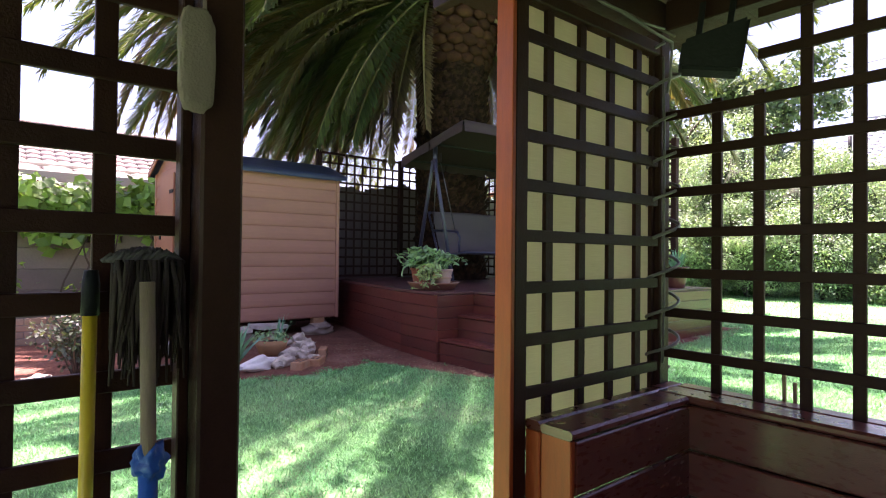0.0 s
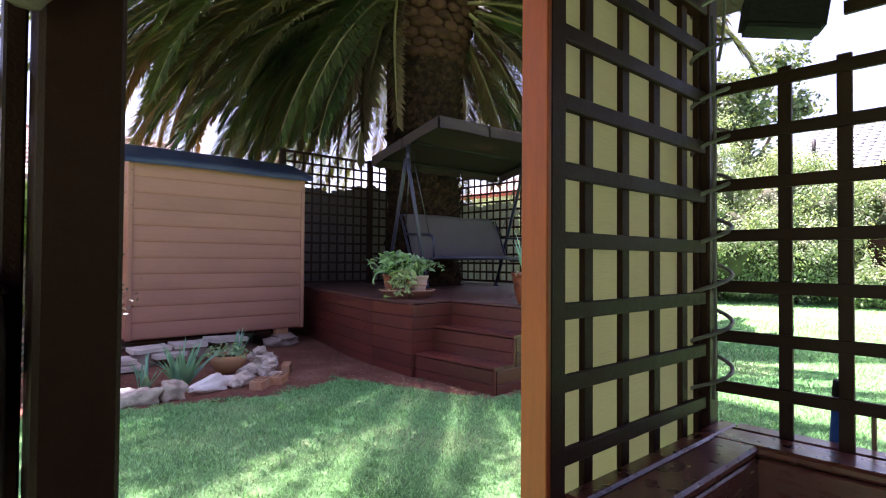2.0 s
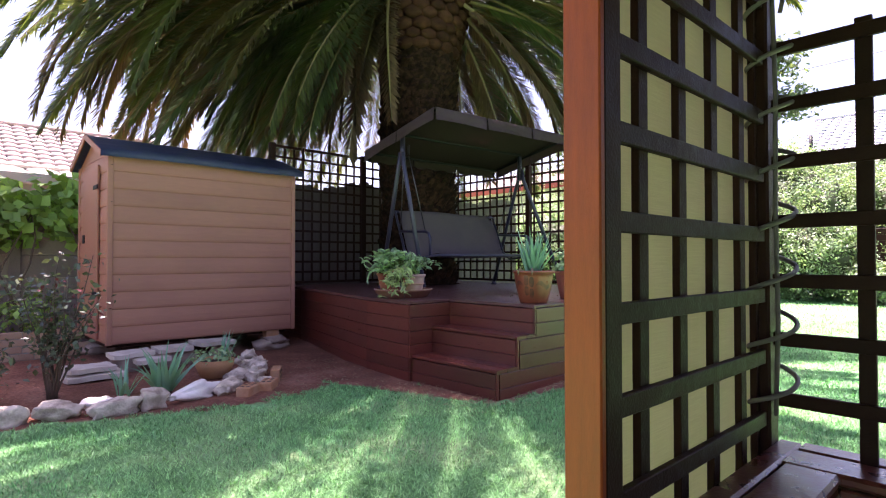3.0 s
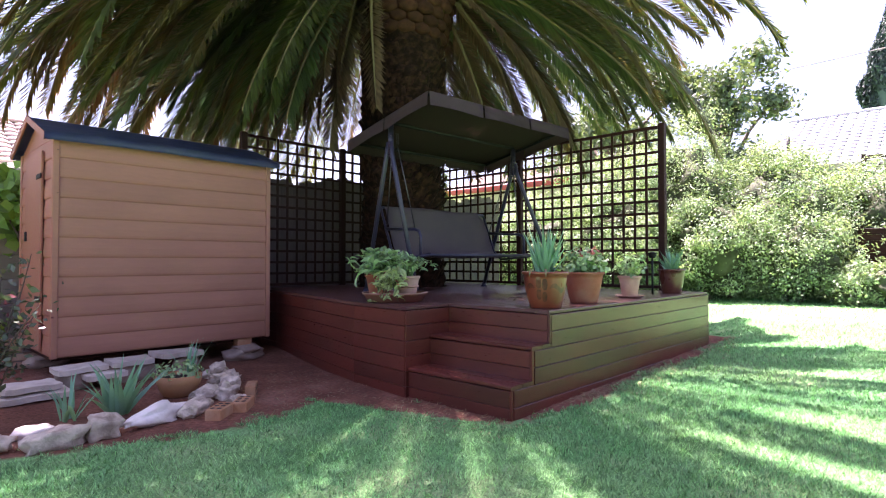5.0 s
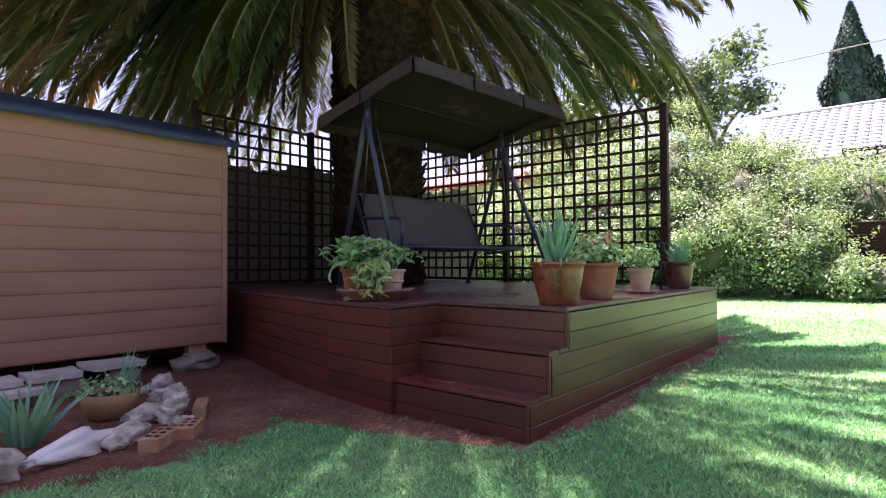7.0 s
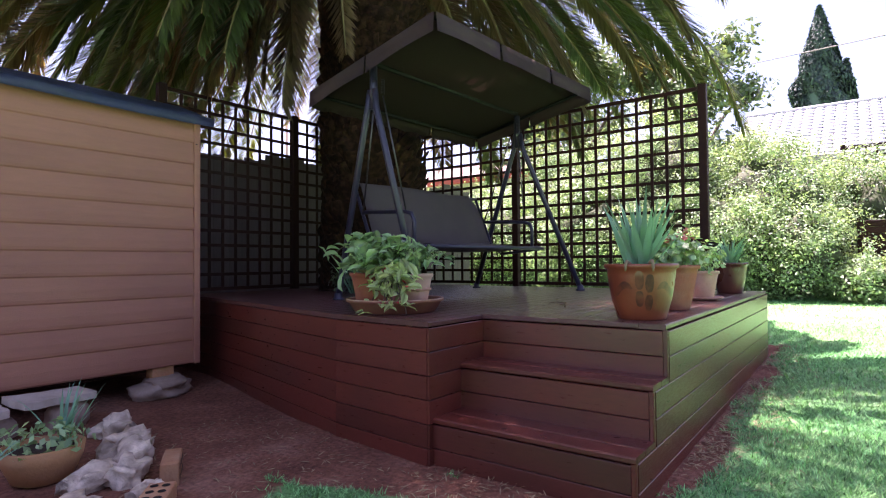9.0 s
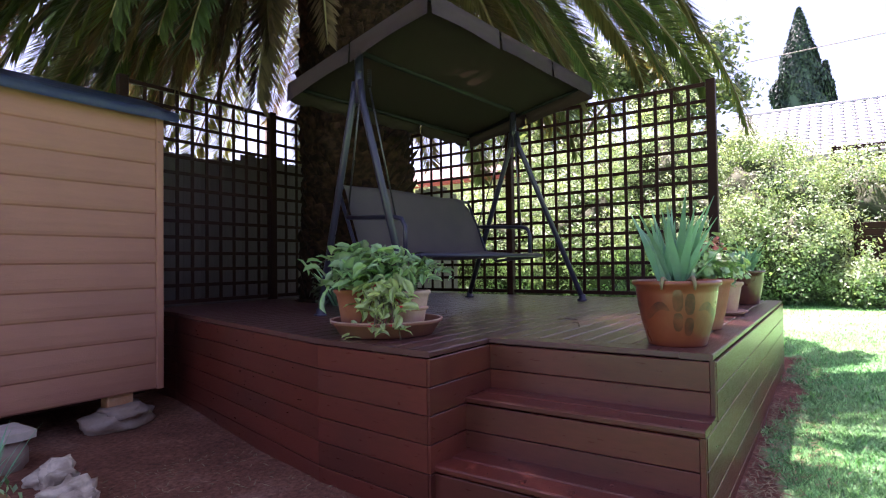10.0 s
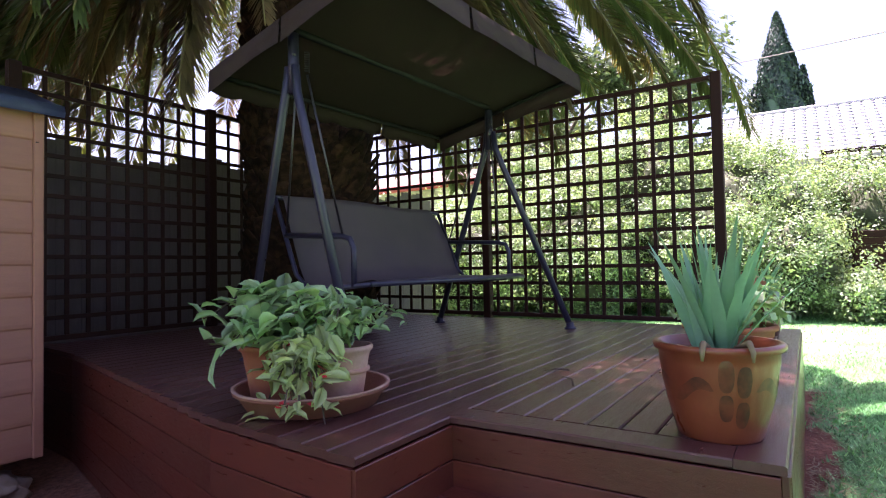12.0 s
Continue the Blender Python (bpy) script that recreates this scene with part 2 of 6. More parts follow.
M_BARK = mat("grey_brown_bark", (0.13, 0.10, 0.075), 0.9, 0.4, 6, (2, 2, 0.6), 0.8)
M_GRASS = mat("lawn_blades", (0.14, 0.40, 0.15), 0.5, 0.25, 1.2, bump=0.0, trans=0.3, island=True, obj_var=0.7, tint=(0.38, 0.55, 0.25), tint_scale=0.9, trans_color=(1.1, 1.35, 0.8))
M_STRAW = mat("dry_grass", (0.30, 0.22, 0.12), 0.8, 0.25, 3, bump=0.0, island=True, obj_var=0.35)


def ground_material():
    """Turf where the mask is low, red-brown soil where it is high, broken up by noise along the seam."""
    m = bpy.data.materials.new("lawn_and_red_soil")
    m.use_nodes = True
    N, L = m.node_tree.nodes, m.node_tree.links
    b = N["Principled BSDF"]
    at = N.new("ShaderNodeAttribute"); at.attribute_name = "soil"
    tc = N.new("ShaderNodeTexCoord")

    def nz(scale, detail=5):
        n = N.new("ShaderNodeTexNoise"); n.inputs["Scale"].default_value = scale; n.inputs["Detail"].default_value = detail
        L.new(tc.outputs["Object"], n.inputs["Vector"])
        return n

    def ramp(fac, *stops):
        r = N.new("ShaderNodeValToRGB")
        while len(r.color_ramp.elements) < len(stops):
            r.color_ramp.elements.new(0.5)
        for e, (p, c) in zip(r.color_ramp.elements, stops):
            e.position, e.color = p, (*c, 1)
        L.new(fac, r.inputs[0])
        return r.outputs[0]
    grass = ramp(nz(1.3).outputs["Fac"], (0.3, (0.09, 0.25, 0.08)), (0.5, (0.18, 0.40, 0.16)), (0.72, (0.38, 0.50, 0.25)))
    gfine = ramp(nz(60, 3).outputs["Fac"], (0.3, (0.55, 0.55, 0.5)), (0.7, (1.25, 1.25, 1.2)))
    soil = ramp(nz(2.2, 8).outputs["Fac"], (0.3, (0.15, 0.062, 0.042)), (0.55, (0.23, 0.10, 0.066)), (0.75, (0.31, 0.165, 0.12)))
    sfine = ramp(nz(34, 6).outputs["Fac"], (0.25, (0.55, 0.55, 0.55)), (0.75, (1.4, 1.38, 1.35)))

    def mul(a, c):
        x = N.new("ShaderNodeMix"); x.data_type = "RGBA"; x.blend_type = "MULTIPLY"; x.inputs[0].default_value = 1
        L.new(a, x.inputs[6]); L.new(c, x.inputs[7])
        return x.outputs[2]
    seam = N.new("ShaderNodeMath"); seam.operation = "MULTIPLY_ADD"; seam.inputs[1].default_value = 0.9; seam.inputs[2].default_value = -0.45
    L.new(nz(5, 6).outputs["Fac"], seam.inputs[0])
    s = N.new("ShaderNodeMath"); s.operation = "ADD"
    L.new(at.outputs["Fac"], s.inputs[0]); L.new(seam.outputs[0], s.inputs[1])
    edge = N.new("ShaderNodeMapRange"); edge.inputs[1].default_value, edge.inputs[2].default_value = 0.42, 0.58
    L.new(s.outputs[0], edge.inputs[0])
    x = N.new("ShaderNodeMix"); x.data_type = "RGBA"
    L.new(edge.outputs[0], x.inputs[0]); L.new(mul(grass, gfine), x.inputs[6]); L.new(mul(soil, sfine), x.inputs[7])
    L.new(x.outputs[2], b.inputs["Base Color"])
    b.inputs["Roughness"].default_value = 0.95
    b.inputs["Specular IOR Level"].default_value = 0.15
    h = N.new("ShaderNodeMath"); h.operation = "ADD"
    L.new(nz(40, 6).outputs["Fac"], h.inputs[0]); L.new(nz(9, 4).outputs["Fac"], h.inputs[1])
    bp = N.new("ShaderNodeBump"); bp.inputs["Strength"].default_value = 0.9; bp.inputs["Distance"].default_value = 0.02
    L.new(h.outputs[0], bp.inputs["Height"]); L.new(bp.outputs[0], b.inputs["Normal"])
    return m


M_GROUND = ground_material()


# ---- builders ----
def thing(name, label, category, group="", kind=""):
    return tagged(new(name), label, category, group, kind)


def finish(me, material, smooth):
    me.materials.append(material)
    if smooth:
        me.polygons.foreach_set("use_smooth", [True] * len(me.polygons))
    me.update()
    return me


def part(name, bm, material, parent=None, label="", smooth=False):
    me = bpy.data.meshes.new(name)
    bmesh.ops.recalc_face_normals(bm, faces=bm.faces)
    bm.to_mesh(me)
    bm.free()
    return place(name, finish(me, material, smooth), parent, label)


def place(name, me, parent=None, label="", m=None):
    ob = new(name, me)
    ob.parent = parent
    if m is not None:
        ob.matrix_basis = m
    return tagged(ob, label)


def mesh_np(name, verts, faces, material, smooth=False):
    """A mesh from arrays: verts (n, 3), faces (m, 3 or 4)."""
    me = bpy.data.meshes.new(name)
    k = faces.shape[1]
    me.vertices.add(len(verts)); me.vertices.foreach_set("co", np.ascontiguousarray(verts, dtype=np.float32).ravel())
    me.loops.add(faces.size); me.loops.foreach_set("vertex_index", np.ascontiguousarray(faces, dtype=np.int32).ravel())
    me.polygons.add(len(faces))
    me.polygons.foreach_set("loop_start", np.arange(0, faces.size, k, dtype=np.int32))
    me.update(calc_edges=True)
    return finish(me, material, smooth)


def bar_into(bm, p0, p1, w, h, up=(0, 0, 1), c=0.004):
    """A straight bar of w by h with chamfered long edges from p0 to p1; h is measured along up."""
    p0, p1 = Vector(p0), Vector(p1)
    d = (p1 - p0).normalized()
    up = Vector(up)
    side = d.cross(up).normalized()
    up = side.cross(d).normalized()
    a, b = w / 2, h / 2
    prof = ((a - c, -b), (a, -b + c), (a, b - c), (a - c, b), (-a + c, b), (-a, b - c), (-a, -b + c), (-a + c, -b))
    r0 = [bm.verts.new(p0 + side * s + up * u) for s, u in prof]
    r1 = [bm.verts.new(p1 + side * s + up * u) for s, u in prof]
    for i in range(8):
        j = (i + 1) % 8
        bm.faces.new((r0[i], r0[j], r1[j], r1[i]))
    bm.faces.new(r0[::-1]); bm.faces.new(r1)


def bar(name, p0, p1, w, h, material, parent=None, up=(0, 0, 1), c=0.004, label=""):
    bm = bmesh.new()
    bar_into(bm, p0, p1, w, h, up, c)
    return part(name, bm, material, parent, label)


def tube_into(bm, pts, radii, seg=10, caps=True):
    pts = [Vector(p) for p in pts]
    if not hasattr(radii, "__len__"):
        radii = [radii] * len(pts)
    rings, ref = [], None
    for i, p in enumerate(pts):
        d = (pts[min(i + 1, len(pts) - 1)] - pts[max(i - 1, 0)]).normalized()
        if ref is None:
            ref = Vector((0, 0, 1)) if abs(d.z) < 0.9 else Vector((1, 0, 0))
        s = d.cross(ref).normalized()
        ref = s.cross(d).normalized()
        rings.append([bm.verts.new(p + (s * math.cos(k * math.tau / seg) + ref * math.sin(k * math.tau / seg)) * radii[i]) for k in range(seg)])
    for a, b in zip(rings, rings[1:]):
        for k in range(seg):
            bm.faces.new((a[k], a[(k + 1) % seg], b[(k + 1) % seg], b[k]))
    if caps:
        bm.faces.new(rings[0][::-1]); bm.faces.new(rings[-1])


def tube(name, pts, radii, material, parent=None, seg=10, label=""):
    bm = bmesh.new()
    tube_into(bm, pts, radii, seg)
    return part(name, bm, material, parent, label, smooth=True)


def lathe(name, profile, material, parent=None, label="", seg=40, at=(0, 0, 0), wobble=0.0, ring=False):
    """A turned body: profile of (radius, z) from the bottom outside round to the inside."""
    bm = bmesh.new()
    rings = []
    for r, z in profile:
        rings.append([bm.verts.new((at[0] + r * math.cos(k * math.tau / seg) * (1 + wobble * math.sin(3 * k * math.tau / seg)),
                                    at[1] + r * math.sin(k * math.tau / seg), at[2] + z)) for k in range(seg)])
    for a, b in zip(rings, rings[1:]):
        for k in range(seg):
            bm.faces.new((a[k], a[(k + 1) % seg], b[(k + 1) % seg], b[k]))
    if ring:
        for k in range(seg):
            bm.faces.new((rings[-1][k], rings[-1][(k + 1) % seg], rings[0][(k + 1) % seg], rings[0][k]))
    else:
        bm.faces.new(rings[0][::-1]); bm.faces.new(rings[-1])
    return part(name, bm, material, parent, label, smooth=True)


def box_into(bm, lo, hi):
    v = [bm.verts.new((x, y, z)) for x in (lo[0], hi[0]) for y in (lo[1], hi[1]) for z in (lo[2], hi[2])]
    for f in ((0, 1, 3, 2), (4, 6, 7, 5), (0, 4, 5, 1), (2, 3, 7, 6), (0, 2, 6, 4), (1, 5, 7, 3)):
        bm.faces.new([v[i] for i in f])


def box(name, lo, hi, material, parent=None, label="", bevel=0.004):
    bm = bmesh.new()
    box_into(bm, lo, hi)
    if bevel:
        bmesh.ops.bevel(bm, geom=bm.edges[:], offset=bevel, segments=1, affect="EDGES")
    return part(name, bm, material, parent, label)


def stone(name, at, size, material, parent=None, label="", seed=0, turn=0.0, tilt=0.0, rough=0.28, flat=1.0, jag=0.0, taper=0.0):
    """An uneven stone of about that size, standing on its lowest point."""
    bm = bmesh.new()
    bmesh.ops.create_icosphere(bm, subdivisions=3, radius=0.5)
    o = Vector((seed * 7.3, seed * 3.1, seed * 5.7))
    for v in bm.verts:
        n = v.co.normalized()
        q = Vector([math.copysign(abs(c) ** 0.7, c) for c in n])
        k = 1 + rough * noise.noise(n * 1.6 + o) * 1.6 + rough * 0.5 * noise.noise(n * 4.5 + o) + rough * 0.2 * noise.noise(n * 11 + o)
        if jag:                                             # broken, pitted faces
            k += jag * (0.5 - abs(noise.noise(n * 2.7 + o * 2)) * 2) * 0.35 - jag * max(0.0, noise.noise(n * 8 + o) - 0.15) * 0.5
        v.co = q * 0.5 * k
        v.co.z *= flat
        w = 1 - taper * max(0.0, 0.5 - v.co.x)               # one end thinner than the other
        v.co.y *= w
        v.co.z *= w
    R = Euler((tilt, tilt * 0.4, turn)).to_matrix()
    for v in bm.verts:
        v.co = R @ Vector((v.co.x * size[0], v.co.y * size[1], v.co.z * size[2]))
    low = min(v.co.z for v in bm.verts)
    for v in bm.verts:
        v.co += Vector(at) - Vector((0, 0, low * 0.86))
    return part(name, bm, material, parent, label, smooth=True)


def leaves_mesh(name, centers, normals, size, material, rng, aspect=0.55, spread=0.5, fold=0.25, tips=None, rounded=False):
    """Many small folded leaves: each a kite of two triangles set near a point, facing roughly along its normal."""
    n = len(centers)
    nrm = normals + rng.normal(0, spread, (n, 3))
    nrm /= np.linalg.norm(nrm, axis=1, keepdims=True) + 1e-9
    t = rng.normal(0, 1, (n, 3)) if tips is None else tips + rng.normal(0, 0.35, (n, 3))
    t -= nrm * (t * nrm).sum(1, keepdims=True)
    t /= np.linalg.norm(t, axis=1, keepdims=True) + 1e-9
    b = np.cross(nrm, t)
    s = size * rng.uniform(0.6, 1.35, (n, 1))
    w = s * aspect * 0.5
    if rounded:                                             # two halves of five edges each, curved down to the tip
        mid = [centers + t * s * q + nrm * s * z for q, z in ((-0.5, -0.05), (-0.1, 0.05), (0.25, 0.02), (0.5, -0.10))]
        sides = [centers + b * w * k * g + t * s * q + nrm * (w * fold + s * z) for k in (-1, 1) for q, g, z in ((-0.32, 0.75, 0.0), (-0.05, 1.0, 0.03), (0.27, 0.62, 0.0))]
        v = np.stack(mid + sides, 1).reshape(-1, 3)
        f = np.arange(10 * n).reshape(n, 10)
        tri = np.concatenate([f[:, q] for k in (4, 7) for q in ([0, 1, k], [k, 1, k + 1], [1, 2, k + 1], [k + 1, 2, k + 2], [2, 3, k + 2])])
        return mesh_np(name, v, tri, material)
    v = np.stack([centers - t * s * 0.5, centers + b * w - t * s * 0.05 + nrm * w * fold, centers + t * s * 0.5, centers - b * w - t * s * 0.05 + nrm * w * fold], 1).reshape(-1, 3)
    f = np.arange(4 * n).reshape(n, 4)
    tri = np.concatenate([f[:, [0, 1, 2]], f[:, [0, 2, 3]]])
    return mesh_np(name, v, tri, material)


def blob_points(rng, center, radii, n, lump=0.25, seed=0, depth=0.35, zmin=None):
    """Points spread in the outer shell of a lumpy ellipsoid, with their outward directions."""
    d = rng.normal(0, 1, (n, 3)); d /= np.linalg.norm(d, axis=1, keepdims=True)
    k = np.array([1 + lump * noise.noise(Vector(q) * 2.3 + Vector((seed, seed * 2, 0))) * 1.6 + lump * 0.6 * noise.noise(Vector(q) * 6 + Vector((0, seed, seed))) for q in d])
    r = k * (1 - depth * rng.random(n) ** 2)
    p = np.array(center) + d * r[:, None] * np.array(radii)
    if zmin is not None:
        keep = p[:, 2] > zmin
        p, d = p[keep], d[keep]
    return p, d


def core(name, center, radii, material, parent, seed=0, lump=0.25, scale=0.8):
    """The lumpy inside of a bush, coloured dark for the shade among its leaves."""
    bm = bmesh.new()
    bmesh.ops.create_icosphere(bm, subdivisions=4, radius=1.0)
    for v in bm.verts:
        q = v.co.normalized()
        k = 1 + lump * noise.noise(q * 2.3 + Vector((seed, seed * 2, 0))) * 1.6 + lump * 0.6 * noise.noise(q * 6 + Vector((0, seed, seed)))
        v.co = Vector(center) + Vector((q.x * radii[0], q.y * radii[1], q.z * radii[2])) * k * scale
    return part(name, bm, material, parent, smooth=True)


def strap_leaves(name, at, n, length, width, material, parent, rng, lean=0.5, label="", bend=0.5):
    """A tuft of sword-shaped leaves, each a folded, bending strip."""
    V, F = [], []
    for i in range(n):
        az = rng.uniform(0, math.tau); L = length * rng.uniform(0.65, 1.1); tilt = lean * rng.uniform(0.15, 1.0); bd = bend * rng.uniform(0.2, 1.2)
        d = np.array((math.cos(az), math.sin(az), 0.0)); s = np.array((-d[1], d[0], 0.0))
        tw = rng.uniform(-0.9, 0.9); s = s * math.cos(tw) + d * math.sin(tw)
        p = np.array(at, float) + d * rng.uniform(0, 0.05) + s * rng.uniform(-0.04, 0.04)
        k0, steps = len(V), 7
        for j in range(steps + 1):
            u = j / steps
            w = width * (0.55 + 0.9 * u if u < 0.4 else (1 - u) * 1.5 + 0.02) * 0.5
            a = tilt + bd * u * u
            if j:
                p = p + (d * math.sin(a) + np.array((0, 0, 1.0)) * math.cos(a)) * L / steps
            V += [p - s * w, p + d * w * 0.3, p + s * w]
        for j in range(steps):
            q = k0 + 3 * j
            F += [(q, q + 1, q + 4, q + 3), (q + 1, q + 2, q + 5, q + 4)]
    return place(name, mesh_np(name, np.array(V), np.array(F), material, True), parent, label)

# ---- ground ----
def height(x, y):
    """Height of the ground: level by the arbour and the steps, rising gently towards the hedge."""
    h = 0.030 * (min(max(x, 4.0), 15.0) - 4.0)
    return h + 0.018 * noise.noise(Vector((x * 0.7, y * 0.7, 0))) + 0.008 * noise.noise(Vector((x * 2.6, y * 2.6, 3)))


DECK = [(4.33, 3.765), (4.33, 4.838), (3.795, 4.838), (3.86, 5.6), (4.43, 8.0), (4.50, 8.70), (7.88, 8.70), (7.88, 3.765)]


def soil_at(x, y):
    """1 where the earth is bare, 0 where the lawn grows."""
    k = 0.0
    edge = 5.30 + 0.22 * math.sin(x * 1.7 + 0.6) if x < 3.2 else 5.30 - (x - 3.2) * 3.2
    edge = max(edge, 3.72) + max(0.0, 0.2 - x) * 1.6
    if x < 8.6 and y > edge - 0.25 and x > -1.2:
        k = min(1.0, max(0.0, (y - edge) / 0.55 + 0.5))
    if 3.9 < x < 8.6:                                  # worn strip along the deck's side
        k = max(k, min(1.0, max(0.0, (y - 3.60 + 0.07 * math.sin(x * 3)) / 0.3 + 0.42)) if y < 4.4 else 0.0)
    if x < 1.3 and y > 6.9 and y < 9.6:
        k = max(k, 0.75)
    return k


def ground():
    def axis(lo, hi, step, far):
        a = list(np.arange(lo, hi + 1e-6, step))
        g, s = [], step
        x = hi
        while x < far:
            s *= 1.35; x += s; g.append(x)
        b, s, x = [], step, lo
        while x > -far:
            s *= 1.35; x -= s; b.append(x)
        return b[::-1] + a + g
    xs, ys = axis(-2.5, 16.0, 0.11, 600), axis(-5.0, 11.0, 0.11, 600)
    V = np.array([(x, y, height(x, y)) for y in ys for x in xs])
    nx = len(xs)
    i = np.arange(len(ys) - 1)[:, None] * nx + np.arange(nx - 1)[None, :]
    F = np.stack([i, i + 1, i + 1 + nx, i + nx], -1).reshape(-1, 4)
    me = mesh_np("ground", V, F, M_GROUND, True)
    at = me.attributes.new("soil", "FLOAT", "POINT")
    at.data.foreach_set("value", np.array([soil_at(x, y) for y in ys for x in xs], dtype=np.float32))
    return tagged(place("ground", me), "green lawn with bare red-brown soil beside the deck", "ground", kind="structure")


ground()


def inside(poly, x, y):
    c = False
    for (x0, y0), (x1, y1) in zip(poly, poly[1:] + poly[:1]):
        if (y0 > y) != (y1 > y) and x < (x1 - x0) * (y - y0) / (y1 - y0) + x0:
            c = not c
    return c


STEPS_BOX = [(3.83, 3.765), (4.33, 3.765), (4.33, 4.84), (3.83, 4.84)]


def lawn(name, x0, x1, y0, y1, n, blade, width, seed, label):
    rng = np.random.default_rng(seed)
    P = rng.uniform((x0, y0), (x1, y1), (n, 2))
    keep = []
    for i, (x, y) in enumerate(P):
        s = soil_at(x, y) + 0.5 * noise.noise(Vector((x * 4, y * 4, 1))) + 0.4 * noise.noise(Vector((x * 13, y * 13, 4)))
        if s > 0.5 or inside(DECK, x, y) or inside(STEPS_BOX, x, y) or (-1.7 < x < 2.1 and y < 1.32):
            continue
        keep.append(i)
    P = P[keep]
    n = len(P)
    z = np.array([height(x, y) for x, y in P])
    az = rng.uniform(0, math.tau, n); le = blade * rng.uniform(0.5, 1.25, n); tilt = rng.uniform(0.6, 1.46, n)
    base = np.stack([P[:, 0], P[:, 1], z - 0.004], 1)
    d = np.stack([np.cos(az), np.sin(az), np.zeros(n)], 1); s = np.stack([-np.sin(az), np.cos(az), np.zeros(n)], 1)
    tip = base + d * (le * np.sin(tilt))[:, None] + np.array((0, 0, 1)) * (le * np.cos(tilt))[:, None]
    w = width * rng.uniform(0.7, 1.3, (n, 1))
    V = np.stack([base - s * w, base + s * w, tip], 1).reshape(-1, 3)
    F = np.arange(3 * n).reshape(n, 3)
    return tagged(place(name, mesh_np(name, V, F, M_GRASS)), label, "grass", kind="stuff")


lawn("lawn_grass", 0.0, 5.6, 1.3, 5.7, 200000, 0.044, 0.0033, 1, "short dense green lawn grass before the deck")
lawn("lawn_grass", 3.4, 10.5, -1.5, 3.9, 170000, 0.046, 0.0042, 2, "short sunlit lawn grass beside the deck")
lawn("lawn_grass", 5.0, 15.5, -6.0, 8.5, 120000, 0.06, 0.007, 3, "bright sunlit lawn grass before the hedge")
lawn("lawn_grass", -2.5, 1.2, 1.3, 8.5, 60000, 0.036, 0.003, 4, "short lawn grass beside the flower bed")


def litter():
    """Dry stalks and crumbs along the worn edge of the lawn."""
    rng = np.random.default_rng(11)
    P = []
    while len(P) < 1300:
        x, y = rng.uniform(2.6, 9.2), rng.uniform(3.0, 6.6)
        if 0.25 < soil_at(x, y) + rng.normal(0, 0.12) and not inside(DECK, x, y) and not inside(STEPS_BOX, x, y):
            P.append((x, y, height(x, y) + 0.006))
    while len(P) < 3300:                                    # thicker along the foot of the boards
        x = rng.uniform(3.3, 8.6)
        y = 3.72 - abs(rng.normal(0, 0.17)) if x > 3.85 else rng.uniform(3.55, 4.8)
        if noise.noise(Vector((x * 1.8, y * 1.8, 7))) > rng.uniform(-0.35, 0.25) and not inside(STEPS_BOX, x, y):
            P.append((x, y, height(x, y) + rng.uniform(0.006, 0.022)))
    P = np.array(P)
    return tagged(place("dry_litter", leaves_mesh("dry_litter", P, np.tile((0, 0, 1.0), (len(P), 1)), 0.05, M_STRAW, rng, 0.12, 0.25)),
                  "dry grass stalks and leaf crumbs on the soil", "litter", kind="stuff")


litter()


# ---- timber deck with steps ----
deck = thing("deck", "raised red-brown timber deck with three steps", "deck")
DECK_Z, TOP = 0.757, 0.028
TRUNK = (6.50, 7.85, 0.60)
PITCH = 0.1275


def left_edge(y):
    pts = [(3.765, 4.33), (4.836, 4.33), (4.838, 3.795), (5.6, 3.86), (8.0, 4.43), (8.7, 4.5)]
    for (y0, a), (y1, b) in zip(pts, pts[1:]):
        if y0 <= y <= y1:
            return a + (b - a) * (y - y0) / (y1 - y0)
    return 4.5


y = 3.752
while y < 8.66:
    w = 0.135 if y < 3.76 else (0.1112 if y < 4.80 else 0.118)
    yc = y + w / 2
    xa = left_edge(min(max(yc, 3.77), 8.7)) - 0.018
    if 3.9 < yc < 4.82:
        xa += 0.138                                    # boards stop at the border board above the steps
    spans = [(xa, 7.885)]
    dy = abs(yc - TRUNK[1])
    if dy < TRUNK[2] + 0.1:
        h = math.sqrt((TRUNK[2] + 0.12) ** 2 - dy * dy) if dy < TRUNK[2] + 0.12 else 0
        spans = [(xa, TRUNK[0] - h), (TRUNK[0] + h, 7.885)]
    for a, b in spans:
        bar("plank", (a, yc, DECK_Z - TOP / 2), (b, yc, DECK_Z - TOP / 2), w, TOP, M_DECK_X, deck, c=0.005)
    y += w + 0.0050
bar("plank", (4.332 + 0.04, 3.885, DECK_Z - TOP / 2 + 0.001), (4.332 + 0.04, 4.84, DECK_Z - TOP / 2 + 0.001), 0.135, TOP, M_DECK_X, deck, c=0.005)


def fascia(x0, y0, x1, y1, ztop, zbot, out):
    """Horizontal boards on a face from (x0, y0) to (x1, y1); out is the outward normal."""
    z, ox, oy = ztop, out[0] * 0.011, out[1] * 0.011
    while z > zbot + 0.02:
        hgt = min(PITCH, z - zbot) - 0.004
        bar("fascia_board", (x0 + ox, y0 + oy, z - 0.006 - hgt / 2), (x1 + ox, y1 + oy, z - 0.006 - hgt / 2), 0.022, hgt, M_FASCIA, deck, c=0.003)
        z -= PITCH


